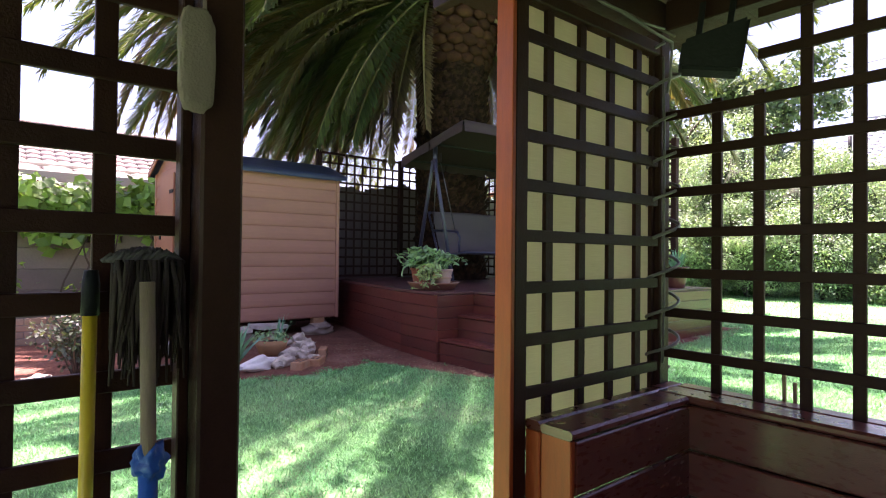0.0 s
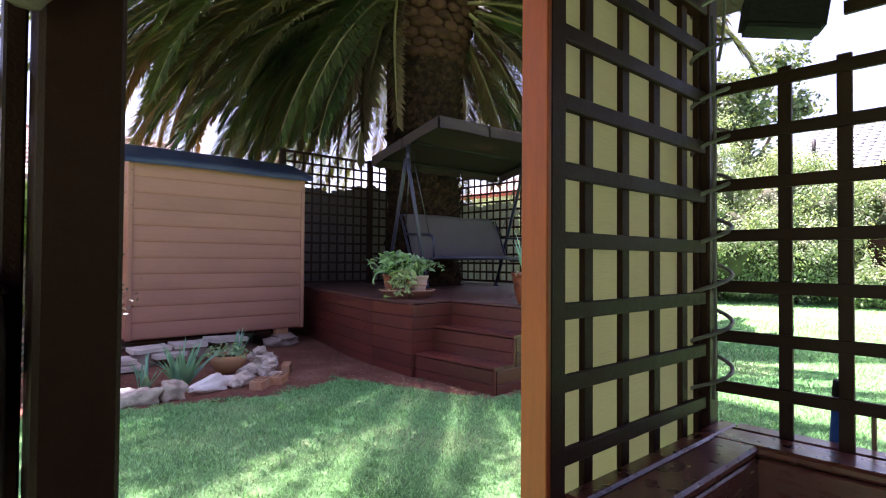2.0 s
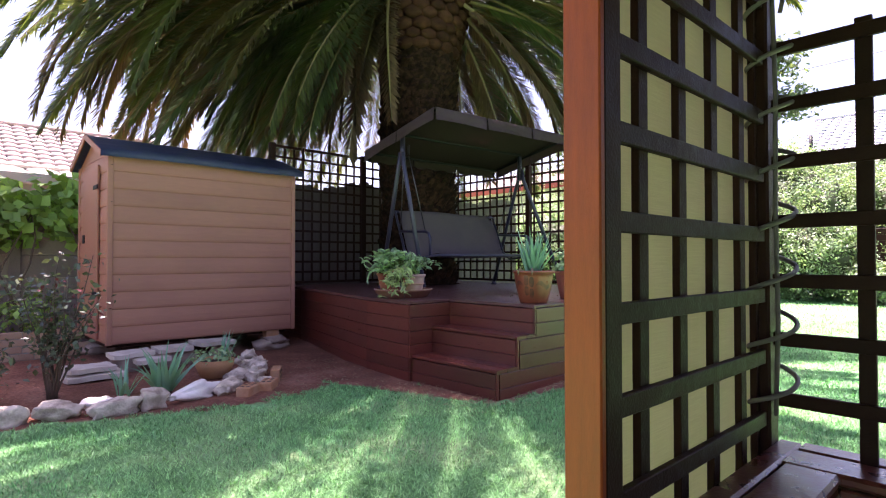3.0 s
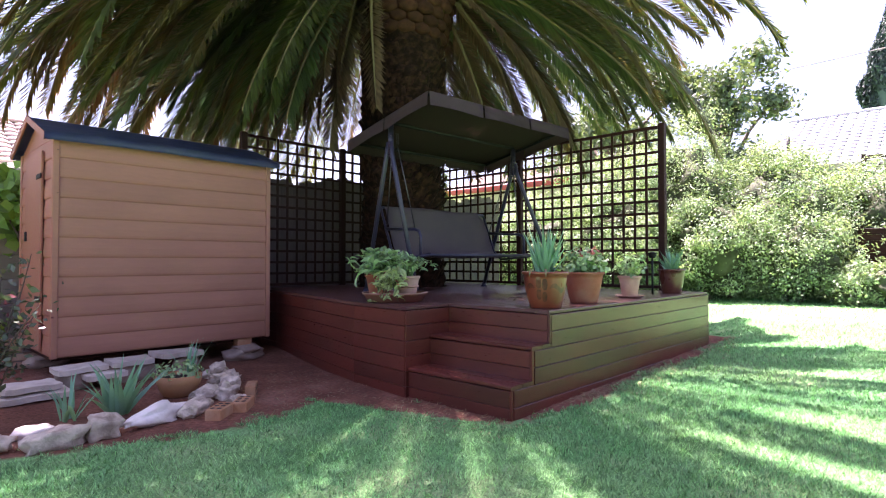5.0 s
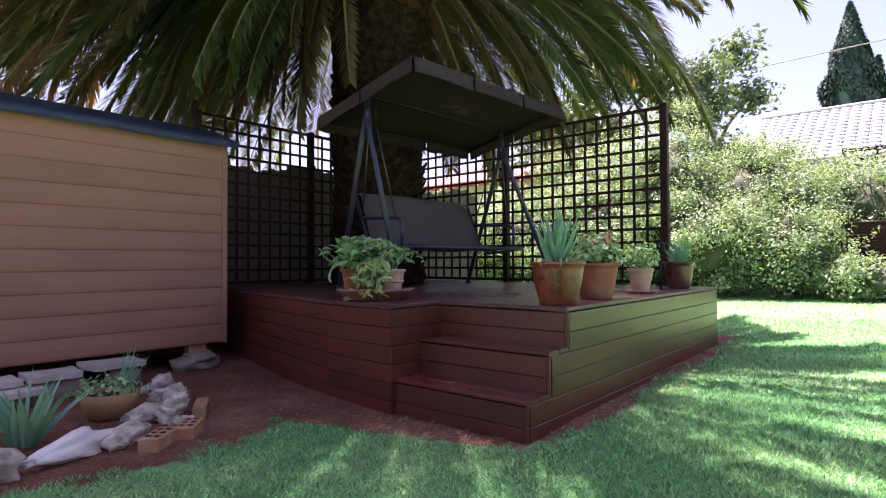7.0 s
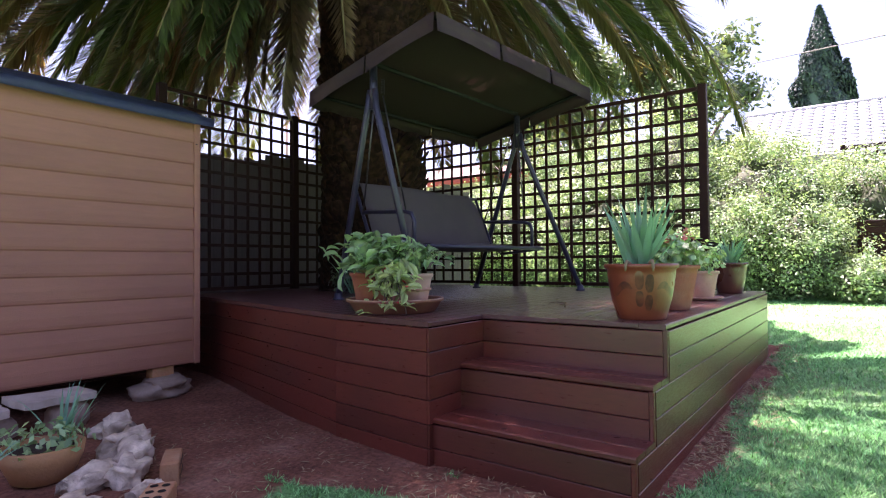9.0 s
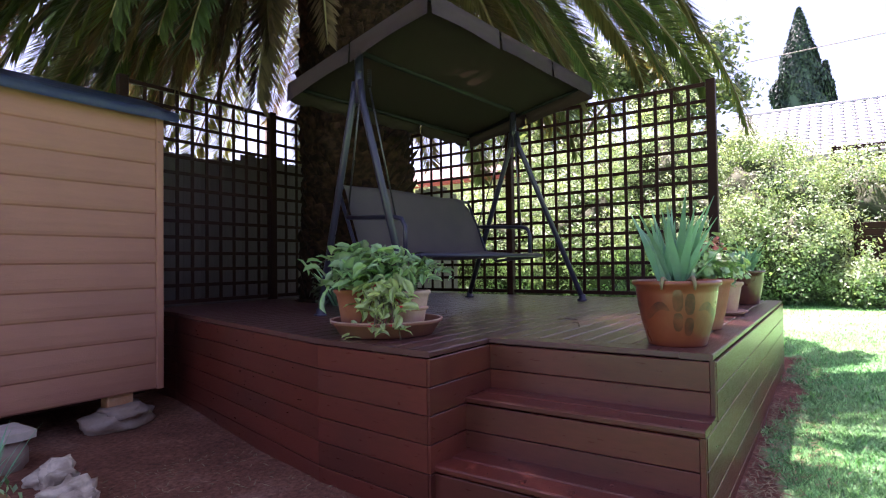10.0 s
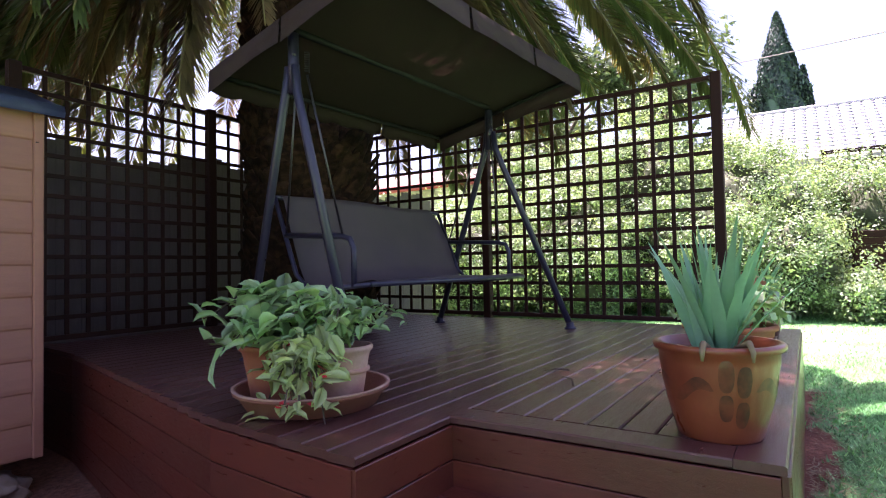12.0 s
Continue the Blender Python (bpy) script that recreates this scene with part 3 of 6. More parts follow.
ZT = DECK_Z - TOP
fascia(4.335, 3.765, 7.88, 3.765, ZT, ZT - 2 * PITCH, (0, -1))
fascia(4.10, 3.765, 7.88, 3.765, ZT - 2 * PITCH, ZT - 4 * PITCH, (0, -1))
fascia(3.84, 3.765, 7.88, 3.765, ZT - 4 * PITCH, -0.10, (0, -1))
fascia(4.33, 3.768, 4.33, 4.838, ZT, 0.47, (-1, 0))
fascia(4.33, 4.838, 3.776, 4.838, ZT, -0.10, (0, -1))
fascia(3.793, 4.829, 3.86, 5.6, ZT, -0.10, (-1, 0.09))
fascia(3.862, 5.6, 4.43, 8.0, ZT, -0.10, (-0.97, 0.23))
fascia(4.43, 8.0, 4.50, 8.7, ZT, -0.10, (-1, 0.1))
fascia(7.88, 3.77, 7.88, 8.7, ZT, -0.05, (1, 0))
for x0, x1, z in ((4.065, 4.33, 0.502), (3.805, 4.09, 0.247)):       # two planks a tread
    mid = (x0 + x1) / 2
    bar("tread", (x0 + 0.066, 3.745, z - 0.015), (x0 + 0.066, 4.835, z - 0.015), 0.132, 0.03, M_FASCIA, deck, c=0.007)
    bar("tread", (x0 + 0.204, 3.745, z - 0.015), (x0 + 0.204, 4.835, z - 0.015), 0.132, 0.03, M_FASCIA, deck, c=0.007)
fascia(4.09, 3.768, 4.09, 4.836, 0.472, 0.215, (-1, 0))
fascia(3.83, 3.768, 3.83, 4.836, 0.217, -0.10, (-1, 0))
for cx, cy, z0, z1 in ((4.322, 3.757, 0.47, ZT), (4.082, 3.757, 0.215, 0.472), (3.822, 3.757, -0.1, 0.217), (7.888, 3.757, -0.05, ZT)):
    bar("corner_board", (cx, cy, z0), (cx, cy, z1), 0.024, 0.024, M_FASCIA, deck, up=(0, 1, 0), c=0.004)
bm = bmesh.new()
box_into(bm, (4.36, 3.80, -0.05), (7.85, 4.80, DECK_Z - TOP - 0.01))
box_into(bm, (4.52, 4.86, -0.05), (7.85, 8.66, DECK_Z - TOP - 0.012))
part("frame", bm, M_LATTICE, deck, "dark joists under the boards")


# ---- lattice screens round the deck ----
def slat_mesh(length, w, t):
    bm = bmesh.new()
    bar_into(bm, (0, 0, 0), (length, 0, 0), w, t, c=0.002)
    me = bpy.data.meshes.new("slat")
    bmesh.ops.recalc_face_normals(bm, faces=bm.faces)
    bm.to_mesh(me); bm.free()
    return finish(me, M_LATTICE, False)


def lattice(parent, origin, along, length, z0, z1, pitch, w, t, material_frame=True, zs=None, us=None, frame_w=0.04):
    """A crossed lattice on a vertical plane: origin and unit direction on plan, upright slats behind, level ones in front."""
    ax = Vector((along[0], along[1], 0))
    nrm = Vector((along[1], -along[0], 0))
    o = Vector((origin[0], origin[1], 0))
    rotx = Matrix((ax, -nrm, Vector((0, 0, 1)))).transposed().to_4x4()
    up = Matrix((Vector((0, 0, 1)), ax, nrm)).transposed().to_4x4()
    us = us if us is not None else list(np.arange(pitch, length - 0.02, pitch))
    zs = zs if zs is not None else list(np.arange(z0 + pitch, z1 - 0.02, pitch))
    vme, hme = slat_mesh(z1 - z0, w, t), slat_mesh(length, w, t)
    flat = Matrix.Rotation(radians(90), 4, "X")
    for u in us:
        place("slat", vme, parent, m=Matrix.Translation(o + ax * u + Vector((0, 0, z0)) - nrm * t * 0.5) @ up)
    for z in zs:
        place("slat", hme, parent, m=Matrix.Translation(o + Vector((0, 0, z)) + nrm * t * 0.5) @ rotx @ flat)
    if material_frame:
        for z in (z0, z1):
            bar("rail", o + Vector((0, 0, z)), o + ax * length + Vector((0, 0, z)), 0.045, frame_w, M_LATTICE, parent)


fence = thing("lattice_fence", "dark-stained wooden lattice fence on the deck before the hedge", "fence", "lattice screens")
for yy in (4.31, 6.60, 8.68):
    bar("post", (7.90, yy, DECK_Z if yy < 8 else 0.1), (7.90, yy, 2.96), 0.085, 0.085, M_LATTICE, fence, up=(1, 0, 0), c=0.006)
lattice(fence, (7.90, 4.36), (0, 1), 2.19, 0.80, 2.92, 0.163, 0.035, 0.013)
lattice(fence, (7.90, 6.65), (0, 1), 1.98, 0.80, 2.92, 0.163, 0.035, 0.013)
fence2 = thing("lattice_fence", "dark-stained wooden lattice fence behind the palm and the shed", "fence", "lattice screens")
for xx in (4.33, 6.03, 7.80):
    bar("post", (xx, 8.77, 0.0), (xx, 8.77, 2.96), 0.085, 0.085, M_LATTICE, fence2, up=(1, 0, 0), c=0.006)
lattice(fence2, (4.38, 8.77), (1, 0), 1.60, 0.80, 2.92, 0.163, 0.035, 0.013)
lattice(fence2, (6.08, 8.77), (1, 0), 1.67, 0.80, 2.92, 0.163, 0.035, 0.013)


# ---- palm ----
palm = thing("palm_tree", "large date palm with a stout trunk and drooping fronds", "palm tree")


SPLIT = 4.62


def palm_trunk():
    bm = bmesh.new()
    seg, rows, z0, z1 = 120, 165, 0.05, 6.1
    rings = []
    for j in range(rows + 1):
        v = j / rows
        z = z0 + (z1 - z0) * v
        base = 0.60 + 0.06 * max(0, (z - 3.3) / 2) + 0.16 * max(0, (z - 4.7)) ** 1.2 + 0.08 * math.exp(-z * 1.5)
        ring = []
        for k in range(seg):
            a = k * math.tau / seg
            s = a / math.tau * 13
            p, q = s + z * 3.1, s - z * 3.1                 # two spirals that cross: rows of cut leaf bases
            fp, fq = p % 1.0, q % 1.0
            boss = max(0.0, 1 - 2 * max(abs(fp - 0.5), abs(fq - 0.5)))
            amp = 0.03 if z < 4.6 else 0.05
            r = base + amp * (boss ** 0.4 - 0.4) + 0.055 * noise.noise(Vector((math.cos(a) * 3, math.sin(a) * 3, z * 4))) + 0.05 * noise.noise(Vector((math.cos(a) * 2.5, math.sin(a) * 2.5, z * 11))) + 0.02 * noise.noise(Vector((math.cos(a) * 11, math.sin(a) * 11, z * 13)))
            ring.append(bm.verts.new((TRUNK[0] + r * math.cos(a), TRUNK[1] + r * math.sin(a), z)))
        rings.append(ring)
    for a, b in zip(rings, rings[1:]):
        for k in range(seg):
            bm.faces.new((a[k], a[(k + 1) % seg], b[(k + 1) % seg], b[k]))
    bm.faces.new(rings[-1])
    up = bm.copy()
    for m, keep in ((bm, lambda z: z < SPLIT), (up, lambda z: z >= SPLIT)):
        bmesh.ops.delete(m, geom=[f for f in m.faces if not keep(f.calc_center_median().z)], context="FACES")
    part("trunk", bm, M_TRUNK, palm, "dark fibrous trunk with old leaf bases", smooth=True)
    part("leaf_base_collar", up, M_COLLAR, palm, "orange-brown cut leaf bases", smooth=True)


palm_trunk()


def leaf_bases():
    """Rounded stubs of cut fronds in staggered rows under the crown."""
    bm = bmesh.new()
    bmesh.ops.create_icosphere(bm, subdivisions=2, radius=1.0)
    for v in bm.verts:
        n = v.co.copy()
        k = 1 + 0.12 * noise.noise(n * 2.2)
        v.co = Vector((n.x * 0.085 * k, n.y * 0.15 * (1 - 0.25 * max(0, n.z)) * k, n.z * 0.115 * k))
    me = bpy.data.meshes.new("leaf_base")
    bm.to_mesh(me); bm.free()
    finish(me, M_COLLAR, True)
    rng = np.random.default_rng(17)
    for r in range(10):
        z = 4.60 + 0.145 * r
        rad = 0.63 + 0.035 * r
        for k in range(17):
            a = math.tau * (k + 0.5 * (r % 2) + rng.uniform(-0.08, 0.08)) / 17
            q = rng.uniform(0.88, 1.12)
            place("leaf_base", me, palm, m=Matrix.Translation((TRUNK[0] + rad * math.cos(a), TRUNK[1] + rad * math.sin(a), z + rng.uniform(-0.02, 0.02))) @ Euler((0, radians(-28), a), "XYZ").to_matrix().to_4x4() @ Matrix.Diagonal((q, q, q, 1)))


leaf_bases()


def old_stubs():
    """Ragged stubs of rotted leaf bases lapping up the trunk like shingles."""
    kinds = []
    for v in range(4):
        bm = bmesh.new()
        bmesh.ops.create_grid(bm, x_segments=4, y_segments=2, size=0.5)
        for q in bm.verts:
            u, w = q.co.x, q.co.y + 0.5
            rag = 0.05 * noise.noise(Vector((u * 5, v * 3.1, 0.5))) * w
            q.co = Vector((0.05 * w - 0.10 * u * u + 0.012 * noise.noise(Vector((u * 6, w * 4, v))), u * (0.24 - 0.05 * w), 0.15 * w + rag))
        bmesh.ops.solidify(bm, geom=bm.faces[:], thickness=0.03)
        me = bpy.data.meshes.new("leaf_stub")
        bmesh.ops.recalc_face_normals(bm, faces=bm.faces)
        bm.to_mesh(me); bm.free()
        kinds.append(finish(me, M_TRUNK, False))
    rng = np.random.default_rng(18)
    for r in range(29):
        z = 0.72 + 0.135 * r
        for k in range(17):
            a = math.tau * (k + 0.5 * (r % 2) + rng.uniform(-0.12, 0.12)) / 17
            if not 150 < math.degrees(a) % 360 < 335:
                continue
            q = rng.uniform(0.8, 1.2)
            place("leaf_stub", kinds[int(rng.integers(4))], palm, m=Matrix.Translation((TRUNK[0] + 0.592 * math.cos(a), TRUNK[1] + 0.592 * math.sin(a), z + rng.uniform(-0.03, 0.03))) @ Euler((rng.uniform(-0.15, 0.15), radians(rng.uniform(4, 24)), a), "XYZ").to_matrix().to_4x4() @ Matrix.Diagonal((q, rng.uniform(0.8, 1.15), q, 1)))


old_stubs()


def frond_mesh(length, e0, bend, seed, material, n=260, leaf=0.47, power=1.35):
    """A feather leaf in its own x-z plane: an arching rib with two rows of narrow leaflets."""
    rng = np.random.default_rng(seed)
    steps = 26
    pts, dirs = [np.zeros(3)], []
    for i in range(steps):
        u = (i + 0.5) / steps
        e = e0 - bend * u ** power
        d = np.array((math.cos(e), 0.05 * math.sin(6 * u + seed), math.sin(e)))
        dirs.append(d)
        pts.append(pts[-1] + d * length / steps)
    pts, dirs = np.array(pts), np.array(dirs + [dirs[-1]])
    bm = bmesh.new()
    tube_into(bm, [Vector(p) for p in pts], [0.032 * (1 - i / (steps + 1)) ** 0.8 + 0.004 for i in range(steps + 1)], 6)
    rib = bpy.data.meshes.new("rib")
    bm.to_mesh(rib); bm.free()
    finish(rib, M_RACHIS, True)
    V, F = [], []
    for i in range(n):
        u = 0.10 + 0.89 * (i + rng.random() * 0.6) / n
        f = u * steps
        k = min(int(f), steps - 1)
        p = pts[k] + (pts[k + 1] - pts[k]) * (f - k)
        t = dirs[k] / np.linalg.norm(dirs[k])
        upv = np.cross(t, (0, 1, 0)); upv /= np.linalg.norm(upv)
        if upv[2] < 0:
            upv = -upv
        for side in (-1, 1):
            L = leaf * (0.45 + 0.75 * math.sin(math.pi * min(1, u * 0.85 + 0.12))) * rng.uniform(0.8, 1.15)
            sw = radians(rng.uniform(46, 62)) * (1.1 - 0.40 * u)
            vee = rng.uniform(-0.05, 0.5)
            d = t * math.cos(sw) + np.array((0, side, 0)) * math.sin(sw) + upv * vee * 0.5
            d /= np.linalg.norm(d)
            tip_drop = np.array((0, 0, -1)) * L * rng.uniform(0.02, 0.16)
            wv = np.cross(d, upv); wv /= np.linalg.norm(wv) + 1e-9
            wv = wv * math.cos(0.6 * side) + upv * math.sin(0.6 * side)
            w = 0.0135
            b0 = len(V)
            V += [p, p + d * L * 0.45 + wv * w, p + d * L + tip_drop, p + d * L * 0.45 - wv * w]
            F.append((b0, b0 + 1, b0 + 2, b0 + 3))
    return rib, mesh_np("frond", np.array(V), np.array(F), material)


def palm_crown():
    rng = np.random.default_rng(5)
    cz = 6.0
    layers = [  # count, first slope, total bend, length, height of origin, ring radius, dry
        (14, 66, 100, 5.2, 0.35, 0.25, False), (20, 42, 98, 5.8, 0.15, 0.40, False), (26, 20, 84, 6.0, -0.05, 0.55, False),
        (32, 0, 68, 5.5, -0.25, 0.65, False), (30, -20, 50, 4.6, -0.45, 0.72, False), (20, -38, 36, 3.1, -0.55, 0.76, False), (14, -58, 26, 2.7, -0.75, 0.80, True)]
    for li, (cnt, e0, bend, L, dz, rr, dry) in enumerate(layers):
        kinds = [frond_mesh(L * k, radians(e0 + de), radians(bend + db), li * 10 + i, M_DRY if dry or (li == 5 and i == 2) else M_OLIVE if li > 2 and i == 1 else M_FROND)
                 for i, (k, de, db) in enumerate(((1.0, 0, 0), (0.93, 6, 10), (1.05, -6, -6)))]
        for i in range(cnt):
            az = math.tau * (i + 0.37 * li + rng.uniform(-0.22, 0.22)) / cnt
            rib, leaf = kinds[i % 3]
            deg = math.degrees(az) % 360
            if (li == 6 and 118 <= deg < 140) or (e0 < 25 and 214 < deg < 250) or (e0 < 5 and 200 < deg < 276) or (dry and 190 < deg < 300) or (e0 < -30 and 55 < deg < 118) or (e0 > 15 and 268 < deg < 325 and i % 3):
                continue                                   # low fronds over the seat cut away, high ones thinned to sun the lawn
            o = Vector((TRUNK[0] + rr * math.cos(az), TRUNK[1] + rr * math.sin(az), cz + dz + rng.uniform(-0.12, 0.12)))
            k = rng.uniform(0.9, 1.08) * (0.9 if 280 < deg < 345 else 1.0)
            m = Matrix.Translation(o) @ Euler((rng.uniform(-0.25, 0.25), rng.uniform(-0.07, 0.07), az)).to_matrix().to_4x4() @ Matrix.Diagonal((k, k, k, 1))
            fr = place("frond", leaf, palm, "dry brown hanging frond" if leaf.materials[0] == M_DRY else "", m)
            place("rib", rib, fr)
    rib, leaf = frond_mesh(6.3, radians(34), radians(62), 77, M_FROND)
    for i in range(14):                                     # high fronds arching out over the lawn, out of view, added for their shadows
        az = radians(188 + 68 * (i + 0.6 * rng.random()) / 14)
        k = rng.uniform(0.82, 1.05)
        o = Vector((TRUNK[0] + 0.5 * math.cos(az), TRUNK[1] + 0.5 * math.sin(az), cz + rng.uniform(-0.1, 0.25)))
        fr = place("frond", leaf, palm, "", Matrix.Translation(o) @ Euler((rng.uniform(-0.3, 0.3), rng.uniform(-0.08, 0.05), az)).to_matrix().to_4x4() @ Matrix.Diagonal((k, k, k, 1)))
        place("rib", rib, fr)
    extra = [(frond_mesh(5.4, radians(4), radians(64), 78, M_FROND), 22, 96, 208), (frond_mesh(4.6, radians(-16), radians(50), 79, M_OLIVE), 14, 96, 200),
             (frond_mesh(3.0, radians(-66), radians(20), 80, M_DRY, 220, 0.28), 11, 140, 200), (frond_mesh(3.9, radians(-36), radians(36), 82, M_FROND), 20, 104, 205), (frond_mesh(5.2, radians(-8), radians(64), 84, M_FROND), 13, 108, 192), (frond_mesh(3.0, radians(-44), radians(34), 83, M_DRY, 170, 0.40), 5, 130, 196), (frond_mesh(4.1, radians(-4), radians(56), 81, M_FROND), 9, 288, 352),
             (frond_mesh(5.3, radians(20), radians(74), 85, M_FROND), 5, 290, 348), (frond_mesh(4.9, radians(8), radians(66), 86, M_OLIVE), 6, 292, 345),
             (frond_mesh(6.2, radians(14), radians(64), 87, M_FROND), 12, 112, 176), (frond_mesh(6.0, radians(10), radians(86), 88, M_OLIVE), 14, 116, 166)]
    for (rib, leaf), cnt, a0, a1 in extra:                   # the full skirt of fronds on both sides
        for i in range(cnt):
            az = radians(a0 + (a1 - a0) * (i + 0.7 * rng.random()) / cnt)
            k = rng.uniform(0.85, 1.06)
            o = Vector((TRUNK[0] + 0.68 * math.cos(az), TRUNK[1] + 0.68 * math.sin(az), cz - 0.2 + rng.uniform(-0.2, 0.25)))
            fr = place("frond", leaf, palm, "dry brown hanging frond" if leaf.materials[0] == M_DRY else "",
                       Matrix.Translation(o) @ Euler((rng.uniform(-0.3, 0.3), rng.uniform(-0.08, 0.08), az)).to_matrix().to_4x4() @ Matrix.Diagonal((k, k, k, 1)))
            place("rib", rib, fr)


palm_crown()


# ---- garden shed ----
def garden_shed():
    shed = thing("garden_shed", "tan garden shed with lapped boards and a blue-grey roof", "shed")
    x0, x1, y0, y1, zb, zt, ridge = 1.86, 4.02, 7.55, 8.95, 0.24, 2.30, 2.58
    ym = (y0 + y1) / 2
    n = 11
    hb = (zt - zb) / n

    def lap(name, pa, pb, out, z, h):
        """A lapped board with a bulging lower edge."""
        bm = bmesh.new()
        prof = ((0.002, 0.0), (0.009, 0.002), (0.0155, 0.012), (0.018, 0.034), (0.016, h * 0.5), (0.006, h + 0.003), (-0.012, h + 0.003), (-0.012, 0.0))
        o = Vector((out[0], out[1], 0))
        r = [[bm.verts.new(Vector((p[0], p[1], z)) + o * d + Vector((0, 0, u))) for d, u in prof] for p in (pa, pb)]
        for i in range(8):
            bm.faces.new((r[0][i], r[0][(i + 1) % 8], r[1][(i + 1) % 8], r[1][i]))
        bm.faces.new(r[0][::-1]); bm.faces.new(r[1])
        part(name, bm, M_SHED, shed)
    for i in range(n):
        z = zb + i * hb
        lap("board", (x0 + 0.03, y0), (x1 - 0.03, y0), (0, -1), z, hb)
        lap("board", (x0, y1), (x0, y0 + 0.03), (-1, 0), z, hb)
        lap("board", (x1, y0 + 0.03), (x1, y1), (1, 0), z, hb)
    box("back_wall", (x0, y1 - 0.02, zb), (x1, y1, zt), M_SHED, shed)
    box("base", (x0 + 0.02, y0 + 0.16, zb - 0.05), (x1 - 0.02, y1 - 0.02, zb), M_LATTICE, shed, "dark timber bearers")
    for x in (x0, x1):
        for yy in (y0, y1):
            box("corner_trim", (x - 0.028, yy - 0.028, zb - 0.005), (x + 0.028, yy + 0.028, zt), M_SHED, shed, bevel=0.006)
    for x, out in ((x0, -1), (x1, 1)):                      # gable triangles
        bm = bmesh.new()
        a = [bm.verts.new((x + out * 0.01, yy, z)) for yy, z in ((y0, zt), (y1, zt), (ym, ridge - 0.02))]
        b = [bm.verts.new((x - out * 0.02, yy, z)) for yy, z in ((y0, zt), (y1, zt), (ym, ridge - 0.02))]
        bm.faces.new(a); bm.faces.new(b[::-1])
        for i in range(3):
            bm.faces.new((a[i], a[(i + 1) % 3], b[(i + 1) % 3], b[i]))
        part("gable", bm, M_SHED, shed)
    for sgn, ye in ((-1, y0 - 0.09), (1, y1 + 0.09)):       # roof slopes with a rolled lower edge
        bm = bmesh.new()
        prof = [(ym, ridge + 0.02), (ym + (ye - ym) * 0.3, ridge - 0.04), (ym + (ye - ym) * 0.85, zt + 0.075), (ye, zt + 0.035), (ye + sgn * 0.012, zt - 0.01), (ye, zt - 0.035)]
        xs = np.linspace(x0 - 0.11, x1 + 0.11, 14)
        grid = [[bm.verts.new((x, yy, z + 0.006 * math.sin(x * 3.0) * (k > 1))) for k, (yy, z) in enumerate(prof)] for x in xs]
        for a, b in zip(grid, grid[1:]):
            for k in range(len(prof) - 1):
                bm.faces.new((a[k], a[k + 1], b[k + 1], b[k]))
        bmesh.ops.solidify(bm, geom=bm.faces[:], thickness=0.016)
        part("roof_sheet", bm, M_SHEDROOF, shed, "blue-grey bitumen roof sheet", smooth=True)
    for yy, sg in ((ym, -1), (ym, 1)):                        # barge boards on the near gable
        bar("barge_board", (x0 - 0.10, y0 - 0.08 if sg < 0 else y1 + 0.08, zt - 0.01), (x0 - 0.10, ym, ridge), 0.02, 0.07, M_SHED, shed, up=(0, 0, 1))
    door = box("door", (x0 - 0.045, y0 + 0.35, zb + 0.03), (x0 - 0.022, y1 - 0.35, zt - 0.08), M_SHED, shed)
    for z in (0.75, 1.95):
        box("hinge", (x0 - 0.055, y0 + 0.33, z), (x0 - 0.044, y0 + 0.52, z + 0.05), M_BLACK, door, "black strap hinge")
    box("latch", (x0 - 0.058, y1 - 0.45, 1.35), (x0 - 0.044, y1 - 0.38, 1.45), M_BLACK, door, "black latch")
    for xx, yy, z in ((x0 + 0.012, y0 - 0.030, 2.18), (x0 + 0.012, y0 - 0.030, 1.78), (x1 - 0.012, y0 - 0.030, 2.1)):
        lathe("screw", [(0.008, 0), (0.008, 0.004)], M_BLACK, shed, seg=8, at=(xx, yy, z))
    return shed


garden_shed()
for bx, by in ((3.76, 7.63), (3.72, 8.8), (2.05, 8.8)):       # supports under the shed
    g = height(bx, by)
    stone("flat_stone", (bx, by, g - 0.02), (0.50, 0.36, 0.15), M_BROWNSTONE, None, seed=bx + by, turn=0.4, rough=0.2)
    tagged(scene.collection.objects[-1], "flat brown stone under the shed support", "stone", "shed supports")
    stone("flat_stone", (bx + 0.03, by - 0.02, g + 0.065), (0.42, 0.3, 0.10), M_BROWNSTONE, None, seed=bx + by + 2, turn=1.1, rough=0.2)
    tagged(scene.collection.objects[-1], "flat brown stone stacked under the shed support", "stone", "shed supports")
    tagged(box("brick_block", (bx - 0.09, by - 0.05, g + 0.135), (bx + 0.09, by + 0.055, 0.238 if by < 8 else 0.19), M_BRICK, bevel=0.006), "orange brick between stones and shed", "brick", "shed supports")


